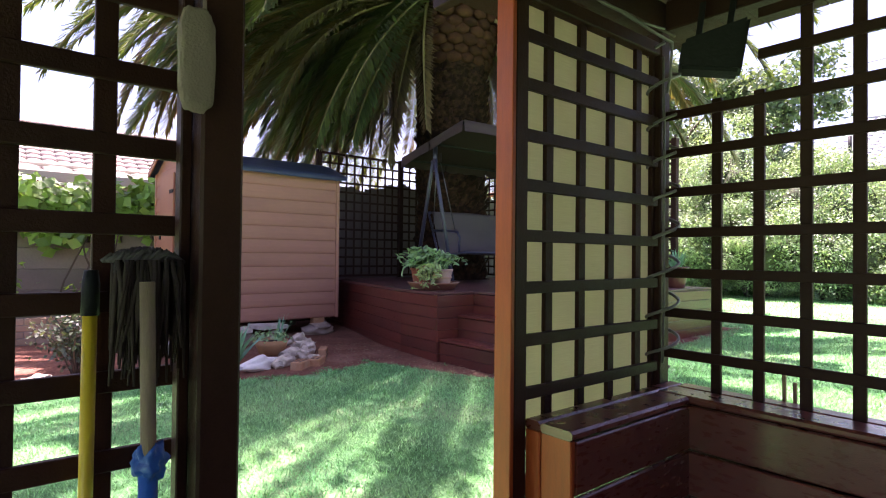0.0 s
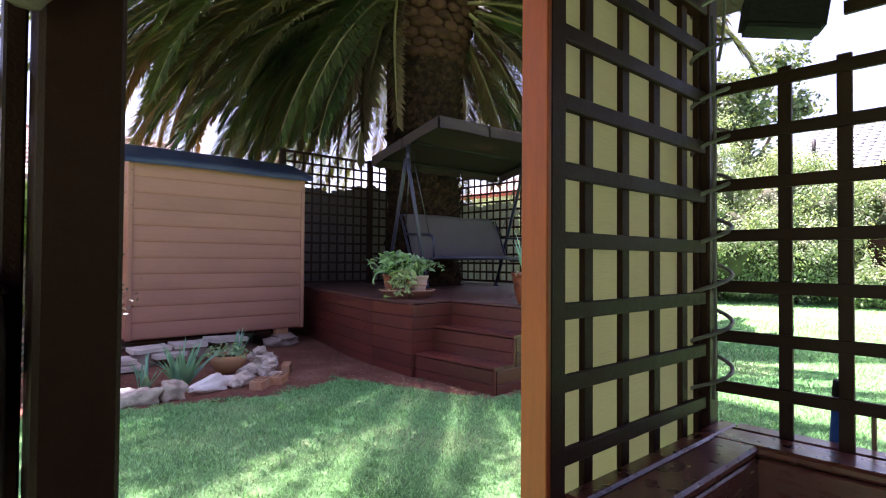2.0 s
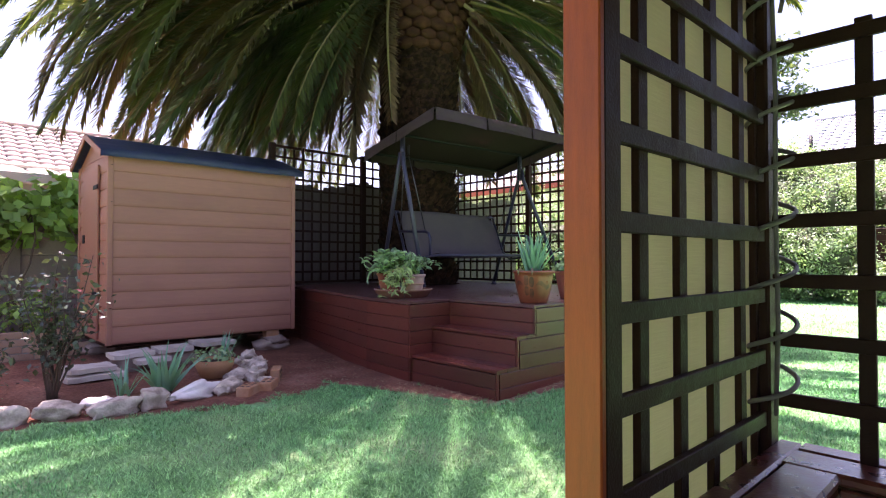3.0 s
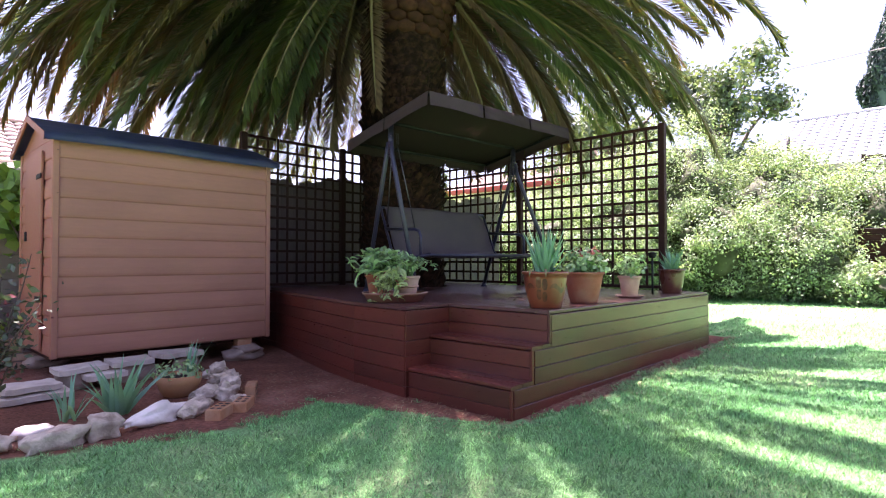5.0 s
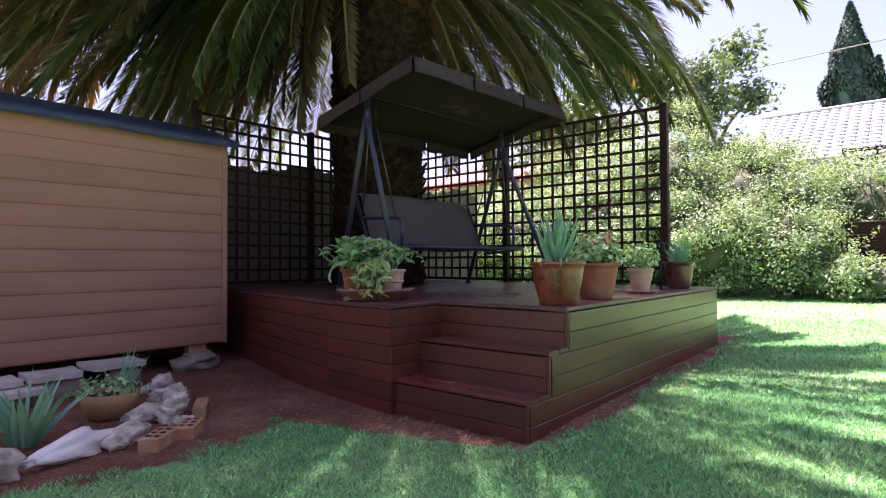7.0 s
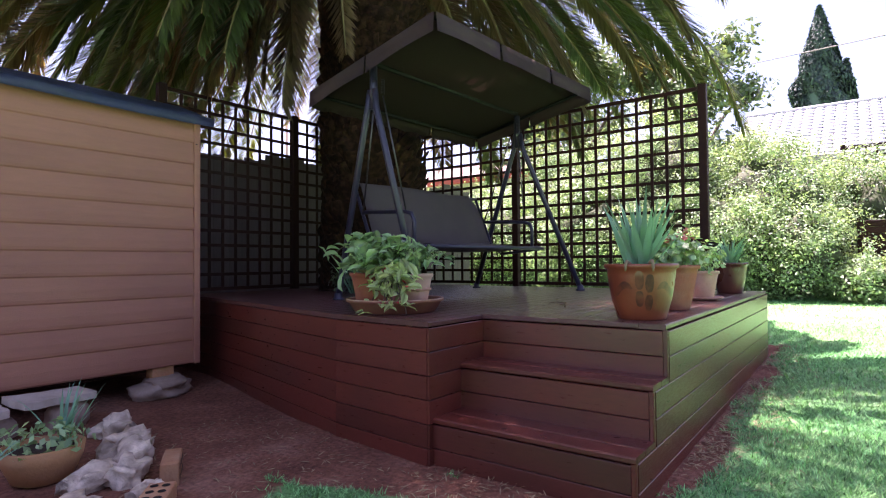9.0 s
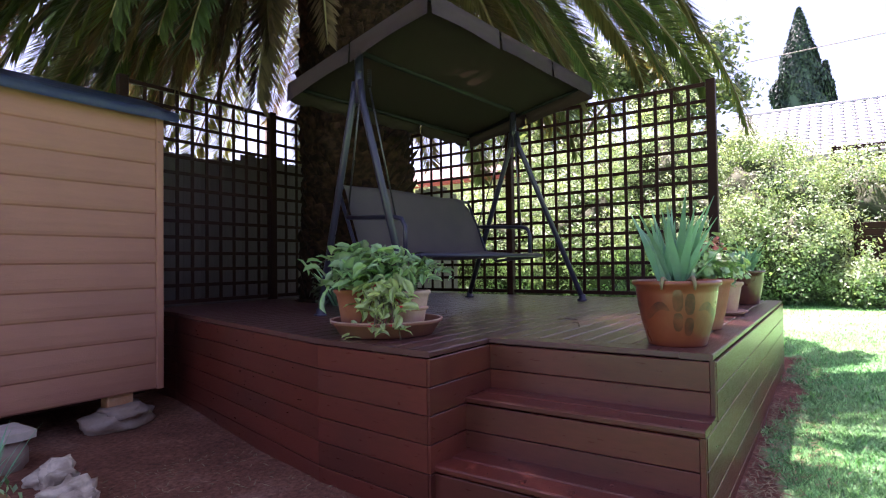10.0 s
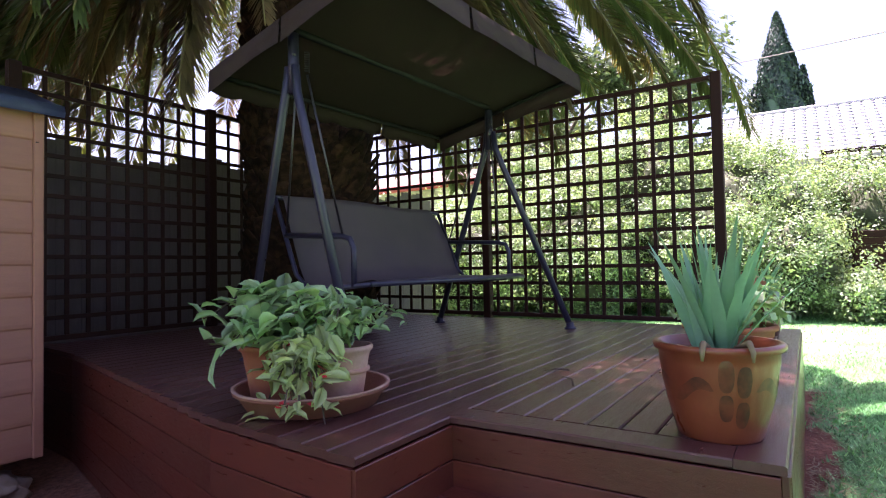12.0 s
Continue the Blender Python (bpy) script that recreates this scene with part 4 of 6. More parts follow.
# ---- flower bed with stones ----
STONES = [  # x, y, length, depth, height, turn, white
    (2.03, 5.56, 0.56, 0.22, 0.23, 0.45, 1), (1.70, 5.46, 0.23, 0.17, 0.18, 0.2, 0), (1.43, 5.44, 0.36, 0.2, 0.16, 0.1, 0), (1.38, 5.78, 0.25, 0.18, 0.11, 0.3, 1),
    (1.10, 5.60, 0.32, 0.2, 0.14, -0.4, 0), (0.83, 5.64, 0.24, 0.2, 0.16, 0.2, 0), (0.55, 5.72, 0.28, 0.22, 0.12, 0.5, 0), (0.28, 5.95, 0.30, 0.22, 0.14, 0.9, 0),
    (2.37, 5.62, 0.36, 0.16, 0.13, 0.75, 2), (2.60, 5.96, 0.30, 0.15, 0.12, 0.3, 2), (2.74, 5.90, 0.24, 0.17, 0.14, 0.9, 2), (2.87, 6.10, 0.34, 0.19, 0.17, 1.0, 2),
    (2.93, 6.36, 0.32, 0.18, 0.16, 0.5, 2), (3.00, 6.62, 0.30, 0.18, 0.19, 1.2, 2), (2.70, 5.62, 0.16, 0.12, 0.11, 0.2, 2), (3.02, 6.86, 0.22, 0.16, 0.10, 0.6, 2)]
for i, (x, y, a, b, c, tr, white) in enumerate(STONES):
    tagged(stone("garden_stone", (x, y, height(x, y) - 0.02), (a * 0.9, b * 0.9, c * 0.9), M_WROCK if white == 1 else M_ROCK, seed=i + 1, turn=tr, tilt=0.12 * math.sin(i * 2.1), rough=0.3, jag=(0.35, 0.0, 1.0)[white], taper=0.75 if a > 0.5 else 0.0),
           "smooth white quartz boulder edging the bed" if white == 1 else "jagged pitted pale stone edging the bed" if white == 2 else "rough pale field stone edging the bed", "stone", "bed edging stones")
def perforated_brick(m, label):
    br = thing("perforated_brick", label, "brick", "bricks by the bed")
    bm = bmesh.new()
    box_into(bm, (-0.12, -0.06, 0), (0.12, 0.06, 0.085))
    bmesh.ops.bevel(bm, geom=bm.edges[:], offset=0.006, segments=1, affect="EDGES")
    bm.transform(m)
    part("body", bm, M_BRICK, br)
    # flat black discs stand in for the shade inside the holes
    for i in range(6):
        bm = bmesh.new()
        bmesh.ops.create_circle(bm, cap_ends=True, segments=12, radius=0.019)
        bm.transform(m @ Matrix.Translation((-0.07 + (i // 2) * 0.07, -0.025 + 0.05 * (i % 2), 0.0865)))
        part("hole", bm, M_BLACK, br)


for x, y, rx, rz, label in ((2.46, 5.42, 0, 0.70, "orange perforated brick lying by the bed edging"), (2.68, 5.50, 0, 0.85, "orange perforated brick beside the rough stones"),
                            (2.86, 5.80, 90, 1.0, "orange brick stood on edge by the bed")):
    perforated_brick(Matrix.Translation((x, y, height(x, y) + (0.05 if rx else -0.01))) @ Euler((radians(rx), 0, rz)).to_matrix().to_4x4(), label)
for i, (x, y, z, w, d, tr) in enumerate(((2.00, 7.24, 0.150, 0.40, 0.24, 0.10), (2.41, 7.22, 0.165, 0.36, 0.26, 0.02), (2.86, 7.25, 0.185, 0.44, 0.26, 0.14), (2.16, 7.12, 0.09, 0.34, 0.24, 0.05), (1.60, 6.98, 0.02, 0.5, 0.3, 0.1), (1.58, 7.02, 0.085, 0.42, 0.26, 0.2))):
    bm = bmesh.new()
    bmesh.ops.create_grid(bm, x_segments=6, y_segments=4, size=0.5)
    for v in bm.verts:
        v.co = Vector((v.co.x * w * (1 + 0.08 * noise.noise(v.co * 3 + Vector((i, 0, 0)))), v.co.y * d * (1 + 0.12 * noise.noise(v.co * 3 + Vector((0, i, 0)))), 0.006 * noise.noise(v.co * 9)))
    r = bmesh.ops.extrude_face_region(bm, geom=bm.faces[:])
    for v in r["geom"]:
        if isinstance(v, bmesh.types.BMVert):
            v.co.z += 0.045
    bm.transform(Matrix.Translation((x, y, z)) @ Euler((0.05, 0.03 * (i % 3 - 1), tr)).to_matrix().to_4x4())
    tagged(part("stone_slab", bm, M_SLAB), "grey stone slab stacked at the foot of the shed", "slab", "stacked slabs")
# a darker stone colour gives the shade beneath the slabs
for x, y, w in ((1.95, 7.36, 0.3), (2.5, 7.35, 0.3), (2.95, 7.37, 0.25), (2.3, 7.34, 0.3)):
    tagged(stone("packing_stone", (x, y - 0.12, -0.02), (w, 0.2, 0.20), M_BROWNSTONE, seed=x * 3, rough=0.15), "rough stone packed under the slabs, browned for the shade there", "stone", "packing stones")


def tuft(at, n, L, w, lean, label, seed):
    t = thing("strap_leaf_plant", label, "plant")
    strap_leaves("leaves", at, n, L, w, M_STRAP, t, np.random.default_rng(seed), lean)
    return t


tuft((1.95, 6.0, 0.0), 34, 0.46, 0.045, 0.75, "grey-green clump of strap leaves in the bed", 21)
tuft((1.66, 6.08, 0.0), 14, 0.34, 0.035, 0.8, "small grey-green clump of strap leaves in the bed", 22)


def yellow_pot():
    t = thing("bowl_planter", "ochre clay bowl with low green plants in the bed", "flower pot")
    c = (2.50, 6.28, height(2.5, 6.28) - 0.005)
    lathe("bowl", [(0.09, 0), (0.13, 0.02), (0.175, 0.12), (0.185, 0.18), (0.17, 0.185), (0.16, 0.15), (0.12, 0.14)], M_YPOT, t, at=c)
    lathe("soil", [(0.150, 0.155), (0.10, 0.165)], M_PSOIL, t, at=c)
    rng = np.random.default_rng(31)
    p, d = blob_points(rng, (c[0], c[1], c[2] + 0.2), (0.2, 0.2, 0.09), 200)
    place("leaves", leaves_mesh("leaves", p, d, 0.05, M_POTLEAF, rng), t)
    tagged(strap_leaves("stalks", (c[0] + 0.12, c[1] + 0.1, c[2] + 0.15), 16, 0.34, 0.02, M_STRAP, t, rng, 0.6), kind="stuff")


yellow_pot()


def rose(at, hgt, seed, label, red=True):
    t = thing("rose_bush", label, "shrub")
    rng = np.random.default_rng(seed)
    pts, nr, rp = [], [], []
    for i in range(13):
        az, out = rng.uniform(0, math.tau), rng.uniform(0.1, 0.42)
        hh = hgt * rng.uniform(0.6, 1.05)
        path = [(at[0] + math.cos(az) * out * u ** 1.4 + 0.03 * math.sin(5 * u + i), at[1] + math.sin(az) * out * u ** 1.4, at[2] - 0.03 + hh * u) for u in np.linspace(0, 1, 7)]
        tube("cane", path, [0.011 * (1 - 0.75 * u) for u in np.linspace(0, 1, 7)], M_STEM, t, seg=6)
        for k in range(62):
            u = rng.uniform(0.36, 1.0)
            j = min(int(u * 6), 5)
            q = np.array(path[j]) * (1 - (u * 6 - j)) + np.array(path[j + 1]) * (u * 6 - j)
            q = q + rng.normal(0, 0.06, 3)
            (rp if red and u > 0.9 and i % 3 == 0 else pts).append(q)
    pts = np.array(pts)
    place("leaves", leaves_mesh("leaves", pts, np.tile((0, 0, 1.0), (len(pts), 1)), 0.055, M_ROSE, rng, 0.6, 0.9), t)
    if len(rp):
        rp = np.array(rp)
        place("young_leaves", leaves_mesh("young_leaves", rp, np.tile((0, 0, 1.0), (len(rp), 1)), 0.045, M_ROSERED, rng, 0.5, 0.9), t, "dark red young leaves")


rose((1.18, 6.32, 0), 1.24, 41, "open rose bush with grey-green leaves and red tips")
rose((0.62, 6.3, 0), 0.72, 42, "low rose bush with grey-green leaves in the bed", False)


# ---- pots on the deck ----
def pot_profile(r, h, belly=0.0, rim=0.02):
    return [(r * 0.66, 0), (r * 0.69, 0.006), (r * (0.80 + belly), h * 0.4), (r * (0.93 + belly * 0.6), h * 0.8), (r * 0.97, h - rim * 1.4), (r * 1.05, h - rim), (r * 1.07, h - rim * 0.4), (r * 1.04, h),
            (r * 0.95, h), (r * 0.92, h - rim * 1.5), (r * 0.88, h - 0.06)]


def pot(name, label, c, r, h, material, belly=0.0, rim=0.02):
    t = thing(name, label, "flower pot")
    lathe("pot", pot_profile(r, h, belly, rim), material, t, at=c)
    lathe("soil", [(r * 0.91, h - 0.05), (r * 0.5, h - 0.042)], M_PSOIL, t, at=c)
    return t


def leafy(t, c, radii, n, size, material, seed, name="leaves", aspect=0.6, zmin=None):
    rng = np.random.default_rng(seed)
    p, d = blob_points(rng, c, radii, n, 0.35, seed, 0.7, zmin)
    return place(name, leaves_mesh(name, p, d * 0.6 + np.array((0, 0, 0.6)), size, material, rng, aspect, 0.5), t)


p1 = pot("flower_pot", "large orange-brown glazed pot with sword-leaved plant", (4.555, 3.945, DECK_Z), 0.185, 0.30, M_GLAZE, 0.06, 0.022)
strap_leaves("leaves", (4.555, 3.945, DECK_Z + 0.26), 40, 0.44, 0.046, M_STRAP, p1, np.random.default_rng(51), 0.66, bend=0.22)


def on_pot(name, c, prof, a0, a1, z0, z1, material, parent, wave=0.0, label=""):
    """A patch of glaze lying on the turned wall of a pot, between two angles and two heights, with rounded ends."""
    zs, rs = [q[1] for q in prof[:6]], [q[0] for q in prof[:6]]
    bm = bmesh.new()
    n, m = 18, 8
    rows = []
    for i in range(n + 1):
        u = i / n
        a = radians(a0 + (a1 - a0) * u)
        half = (z1 - z0) / 2 * (1 - abs(2 * u - 1) ** 3.0) ** 0.5
        mid = (z0 + z1) / 2 + wave * math.sin(u * math.tau * 1.5)
        rows.append([])
        for j in range(m + 1):
            z = mid - half + 2 * half * j / m
            r = float(np.interp(z, zs, rs)) + 0.0012
            rows[-1].append(bm.verts.new((c[0] + r * math.cos(a), c[1] + r * math.sin(a), c[2] + z)))
    for r0, r1 in zip(rows, rows[1:]):
        for j in range(m):
            bm.faces.new((r0[j], r1[j], r1[j + 1], r0[j + 1]))
    bmesh.ops.remove_doubles(bm, verts=bm.verts[:], dist=0.0004)
    return part(name, bm, material, parent, label, smooth=True)


PC, PP = (4.555, 3.945, DECK_Z), pot_profile(0.185, 0.30, 0.06, 0.022)
for a0, z0, z1 in ((187, 0.165, 0.262), (204, 0.15, 0.245), (187, 0.075, 0.158), (204, 0.055, 0.138)):
    on_pot("glaze_drip", PC, PP, a0, a0 + 15, z0, z1, M_GLAZE_MARK, p1, label="dark brown painted drip")
for a0, a1 in ((105, 183), (224, 300), (305, 400), (5, 95)):
    on_pot("glaze_band", PC, PP, a0, a1, 0.145, 0.190, M_GLAZE_MARK, p1, 0.022, "dark brown wavy glaze band")
for az, top in ((176, 0.0), (214, 0.004)):
    x, y = PC[0] + 0.19 * math.cos(radians(az)), PC[1] + 0.19 * math.sin(radians(az))
    tube("dead_leaf", [(PC[0] + 0.6 * (x - PC[0]), PC[1] + 0.6 * (y - PC[1]), DECK_Z + 0.29), (x, y, DECK_Z + 0.312 + top), (PC[0] + 1.10 * (x - PC[0]), PC[1] + 1.10 * (y - PC[1]), DECK_Z + 0.29), (PC[0] + 1.10 * (x - PC[0]), PC[1] + 1.10 * (y - PC[1]), DECK_Z + 0.262)], [0.008, 0.010, 0.009, 0.004], M_STRAW, p1, 6, "dry leaf hanging over the rim")
p2 = pot("flower_pot", "terracotta pot with red-flowering geranium", (5.26, 3.985, DECK_Z), 0.178, 0.285, M_TERRA, 0.03)
leafy(p2, (5.26, 3.985, DECK_Z + 0.36), (0.19, 0.19, 0.14), 420, 0.06, M_POTLEAF, 52, aspect=0.85)
tagged(leafy(p2, (5.30, 3.96, DECK_Z + 0.46), (0.13, 0.13, 0.06), 60, 0.035, M_PINK, 53, "flowers", 0.9), "coral pink flower heads", kind="stuff")
p3 = pot("flower_pot", "small pale terracotta pot with bushy green plant", (6.22, 3.985, DECK_Z + 0.022), 0.115, 0.21, M_TERRA_PALE, 0.0)
lathe("saucer", [(0.10, 0), (0.145, 0.02), (0.15, 0.03), (0.135, 0.03), (0.10, 0.02)], M_TERRA_PALE, p3, at=(6.22, 3.985, DECK_Z))
leafy(p3, (6.22, 3.985, DECK_Z + 0.33), (0.15, 0.15, 0.13), 330, 0.05, M_POTLEAF, 54)
p4 = pot("flower_pot", "dark brown glazed pot with sword-leaved plant", (7.36, 3.99, DECK_Z), 0.155, 0.29, M_GLAZE_DARK, 0.05)
strap_leaves("leaves", (7.36, 3.99, DECK_Z + 0.25), 44, 0.32, 0.026, M_STRAP, p4, np.random.default_rng(55), 0.9, bend=0.6)
t = thing("solar_lamp", "small dark garden lamp standing in a pot", "lamp")
tube("stake", [(6.95, 4.05, DECK_Z), (6.95, 4.05, DECK_Z + 0.42)], 0.012, M_BLACK, t)
lathe("head", [(0.03, 0), (0.045, 0.03), (0.045, 0.05), (0.06, 0.055), (0.02, 0.075)], M_BLACK, t, at=(6.95, 4.05, DECK_Z + 0.42), seg=20)

SC = (4.19, 5.42)
sau = thing("plant_saucer", "wide terracotta saucer on the deck edge", "saucer")
lathe("dish", [(0.24, 0), (0.262, 0.006), (0.300, 0.066), (0.315, 0.072), (0.315, 0.085), (0.297, 0.085), (0.25, 0.022), (0.1, 0.018)], M_TERRA_DARK, sau, at=(*SC, DECK_Z), seg=56)
lathe("rim", [(0.300, 0.083), (0.316, 0.083), (0.318, 0.089), (0.302, 0.089)], M_TERRA_PALE, sau, "worn rim", at=(*SC, DECK_Z), seg=56, ring=True)
pa = pot("flower_pot", "terracotta pot with trailing variegated leaves in a saucer", (SC[0] - 0.085, SC[1] + 0.13, DECK_Z + 0.02), 0.135, 0.235, M_TERRA)
pb = pot("flower_pot", "pale terracotta pot with leafy plant in a saucer", (SC[0] + 0.055, SC[1] - 0.115, DECK_Z + 0.02), 0.118, 0.225, M_TERRA_PALE)
lathe("band", [(0.100, 0.0), (0.112, 0.005), (0.112, 0.018), (0.098, 0.022)], M_TERRA_PALE, pb, at=(SC[0] + 0.055, SC[1] - 0.115, DECK_Z + 0.135))


def trailing(t, c, seed, n=34, droop=1.0, size=0.075, material=M_POTLEAF, reach=0.3, rise=0.2, flowers=False, per=3, aspect=0.55):
    """Arching stems hung with leaves."""
    rng = np.random.default_rng(seed)
    P, T, FL = [], [], []
    bm = bmesh.new()
    for i in range(n):
        az = rng.uniform(0, math.tau); R = reach * rng.uniform(0.35, 1.1); H = rise * rng.uniform(0.5, 1.2); D = droop * rng.uniform(0.0, 0.35)
        path = [np.array((c[0] + math.cos(az) * R * u, c[1] + math.sin(az) * R * u, c[2] + H * math.sin(min(1, u * 1.3) * math.pi * 0.62) - D * u ** 2.2)) for u in np.linspace(0, 1, 7)]
        tube_into(bm, [Vector(p) for p in path], 0.0035, 4)
        for j in range(1, 7):
            for k in range(per):
                P.append(path[j] + rng.normal(0, 0.022, 3)); T.append((path[j] - path[j - 1]) * 20 + rng.normal(0, 0.4, 3))
        if flowers and i % 2 == 0:
            for k in range(4):
                FL.append(path[-1] + rng.normal(0, 0.012, 3))
    tagged(part("stems", bm, M_STEM, t), kind="stuff")
    P, T = np.array(P), np.array(T)
    T /= np.linalg.norm(T, axis=1, keepdims=True)
    place("leaves", leaves_mesh("leaves", P, np.tile((0, 0, 1.0), (len(P), 1)), size, material, rng, aspect, 0.5, 0.3, T, True), t)
    if FL:
        FL = np.array(FL)
        tagged(place("flowers", leaves_mesh("flowers", FL, np.tile((0, 0, -1.0), (len(FL), 1)), 0.035, M_FLOWER, rng, 0.4, 0.8), t, "red flowers"), kind="stuff")


trailing(pa, (SC[0] - 0.085, SC[1] + 0.13, DECK_Z + 0.24), 61, 20, 0.30, 0.125, reach=0.30, rise=0.22, per=2, aspect=0.72)
trailing(pb, (SC[0] + 0.055, SC[1] - 0.115, DECK_Z + 0.23), 62, 24, 0.30, 0.075, reach=0.30, rise=0.18, per=3, aspect=0.6)
hang = thing("trailing_cactus", "pale green trailing cactus with red buds between two pots", "plant")
trailing(hang, (SC[0] - 0.17, SC[1] - 0.13, DECK_Z + 0.245), 63, 20, 1.0, 0.098, M_SUCC, 0.14, 0.03, True, 2, 0.52)


fern = tuft((5.62, 7.25, DECK_Z), 22, 0.52, 0.04, 0.6, "dark sword-leaved plant at the foot of the palm", 65)
leafy(fern, (5.75, 7.35, DECK_Z + 0.14), (0.3, 0.25, 0.16), 240, 0.07, M_ROSE, 66, "low_leaves")
for i, (x, y, L, a) in enumerate(((5.0, 4.6, 0.22, 0.4), (5.35, 4.75, 0.13, 2.0))):
    tw = thing("twig", "small dry twig lying on the deck boards", "twig")
    tube("stick", [(x, y, DECK_Z + 0.006), (x + L * 0.5 * math.cos(a), y + L * 0.5 * math.sin(a), DECK_Z + 0.012), (x + L * math.cos(a + 0.2), y + L * math.sin(a + 0.2), DECK_Z + 0.006)], [0.005, 0.004, 0.002], M_STEM, tw, seg=6)
rng = np.random.default_rng(67)
P = np.stack([rng.uniform(4.5, 7.6, 70), rng.uniform(4.3, 6.4, 70), np.full(70, DECK_Z + 0.006)], 1)
tagged(place("fallen_leaves", leaves_mesh("fallen_leaves", P, np.tile((0, 0, 1.0), (70, 1)), 0.035, M_STRAW, rng, 0.45, 0.2)), "small dry leaves scattered on the deck", "leaves", kind="stuff")


# ---- swing seat ----
def swing():
    s = thing("swing_seat", "grey canopied garden swing seat with blue-black steel frame", "swing seat")
    xl, xr, yf, yb, zf, zk = -0.10, 2.40, -0.70, 0.83, 2.92, 2.63
    A, B = 0.0, 2.17                                          # planes of the two end frames
    zc, yc, zs = 2.66, 0.08, 2.42
    for x in (A, B):
        end = tube("upright", [(x, yc, zs - 0.06), (x, yc, zc + 0.06)], 0.034, M_STEEL, s)
        o = -1 if x == A else 1
        feet = ((x - 0.13, -0.55), (x - 0.06, 0.48)) if x == A else ((x + 0.24, -0.55), (x + 0.16, 0.80))
        for (fx, fy), sg in zip(feet, (-1, 1)):
            tube("leg", [(x + 0.012 * o, yc + 0.030 * sg, zs + 0.10), (x + 0.02 * o, yc + 0.055 * sg, zs - 0.06), (fx, fy, DECK_Z + 0.03)], 0.027, M_STEEL, s)
            lathe("foot_cap", [(0.05, 0), (0.05, 0.012), (0.034, 0.02), (0.034, 0.06)], M_STEEL, s, at=(fx, fy, DECK_Z), seg=18)
        for z in (zc - 0.08, zc - 0.2):
            lathe("bolt", [(0.012, 0), (0.012, 0.01)], M_CHAIN, s, at=(x - 0.02, yc - 0.03, z), seg=8)
    # bars under the canopy coloured black, to lie dark in its shade
    tube("crossbar", [(A, yc, zc + 0.085), (B, yc, zc + 0.085)], 0.022, M_BLACK, s)
    for yy, z in ((yf + 0.04, zf - 0.02), (yb - 0.04, zk - 0.02)):
        tube("canopy_bar", [(xl + 0.03, yy, z), (xr - 0.03, yy, z)], 0.016, M_BLACK, s)
    for x in (xl + 0.04, xr - 0.04):
        tube("canopy_bar", [(x, yf + 0.04, zf - 0.02), (x, yb - 0.04, zk - 0.02)], 0.016, M_BLACK, s)
    # canopy: a slightly slack sheet, its underside's shade put into the colour
    bm = bmesh.new()
    nx, ny = 16, 12
    g = [[bm.verts.new((xl + (xr - xl) * i / nx, yf + (yb - yf) * j / ny,
                        zf + (zk - zf) * j / ny - 0.035 * math.sin(math.pi * i / nx) * math.sin(math.pi * j / ny) * (1 + 0.3 * math.sin(9 * i / nx)))) for j in range(ny + 1)] for i in range(nx + 1)]
    for i in range(nx):
        for j in range(ny):
            bm.faces.new((g[i][j], g[i + 1][j], g[i + 1][j + 1], g[i][j + 1]))
    bmesh.ops.solidify(bm, geom=bm.faces[:], thickness=0.008)
    can = part("canopy", bm, M_CANOPY_SHADE, s, "grey-brown canvas canopy, coloured dark for its shaded underside", smooth=True)

    def valance(p0, p1, pieces, drop, scallop=0.0, seed=0, cloth=M_FABRIC):
        p0, p1 = Vector(p0), Vector(p1)
        d = p1 - p0
        out = Vector((d.y, -d.x, 0)).normalized()
        for k in range(pieces):
            bm = bmesh.new()
            n = 10
            a, b = k / pieces + 0.004, (k + 1) / pieces - 0.004
            rows = []
            for i in range(n + 1):
                u = i / n
                p = p0 + d * (a + (b - a) * u)
                dz = drop * (1 - 0.06 * math.sin(math.pi * u)) + scallop * abs(math.sin(math.pi * u * 3))
                rows.append([bm.verts.new(p + out * (0.004 + 0.012 * q + 0.006 * math.sin(5 * u + seed + k) * q) + Vector((0, 0, 0.006 - dz * q))) for q in (0, 0.5, 1.0)])
            for r0, r1 in zip(rows, rows[1:]):
                for q in range(2):
                    bm.faces.new((r0[q], r1[q], r1[q + 1], r0[q + 1]))
            bmesh.ops.solidify(bm, geom=bm.faces[:], thickness=0.005)
            part("valance", bm, cloth, can, smooth=True)
    valance((xl, yf, zf), (xr, yf, zf), 3, 0.15)
    valance((xr, yf, zf), (xr, yb, zk), 2, 0.15, seed=2)
    # back valance takes the darkened canvas colour too
    valance((xr, yb, zk), (xl, yb, zk), 3, 0.12, 0.03, seed=3, cloth=M_CANOPY_SHADE)
    valance((xl, yb, zk), (xl, yf, zf), 2, 0.15, seed=4)
    # seat: one sling over seat and back
    sx0, sx1 = 0.37, 2.20
    prof = [(-0.20, 1.205), (-0.22, 1.235), (-0.16, 1.245), (0.08, 1.21), (0.34, 1.185), (0.44, 1.20), (0.51, 1.33), (0.60, 1.58), (0.67, 1.80), (0.70, 1.85), (0.74, 1.85)]
    bm = bmesh.new()
    xs = np.linspace(sx0, sx1, 13)
    rows = [[bm.verts.new((x, yy, z - (0.10 * max(0, (abs((x - sx0) / (sx1 - sx0) - 0.5) - 0.42)) / 0.08 if k > 7 and x > 1.5 else 0) + 0.008 * math.sin(x * 5 + k))) for k, (yy, z) in enumerate(prof)] for x in xs]
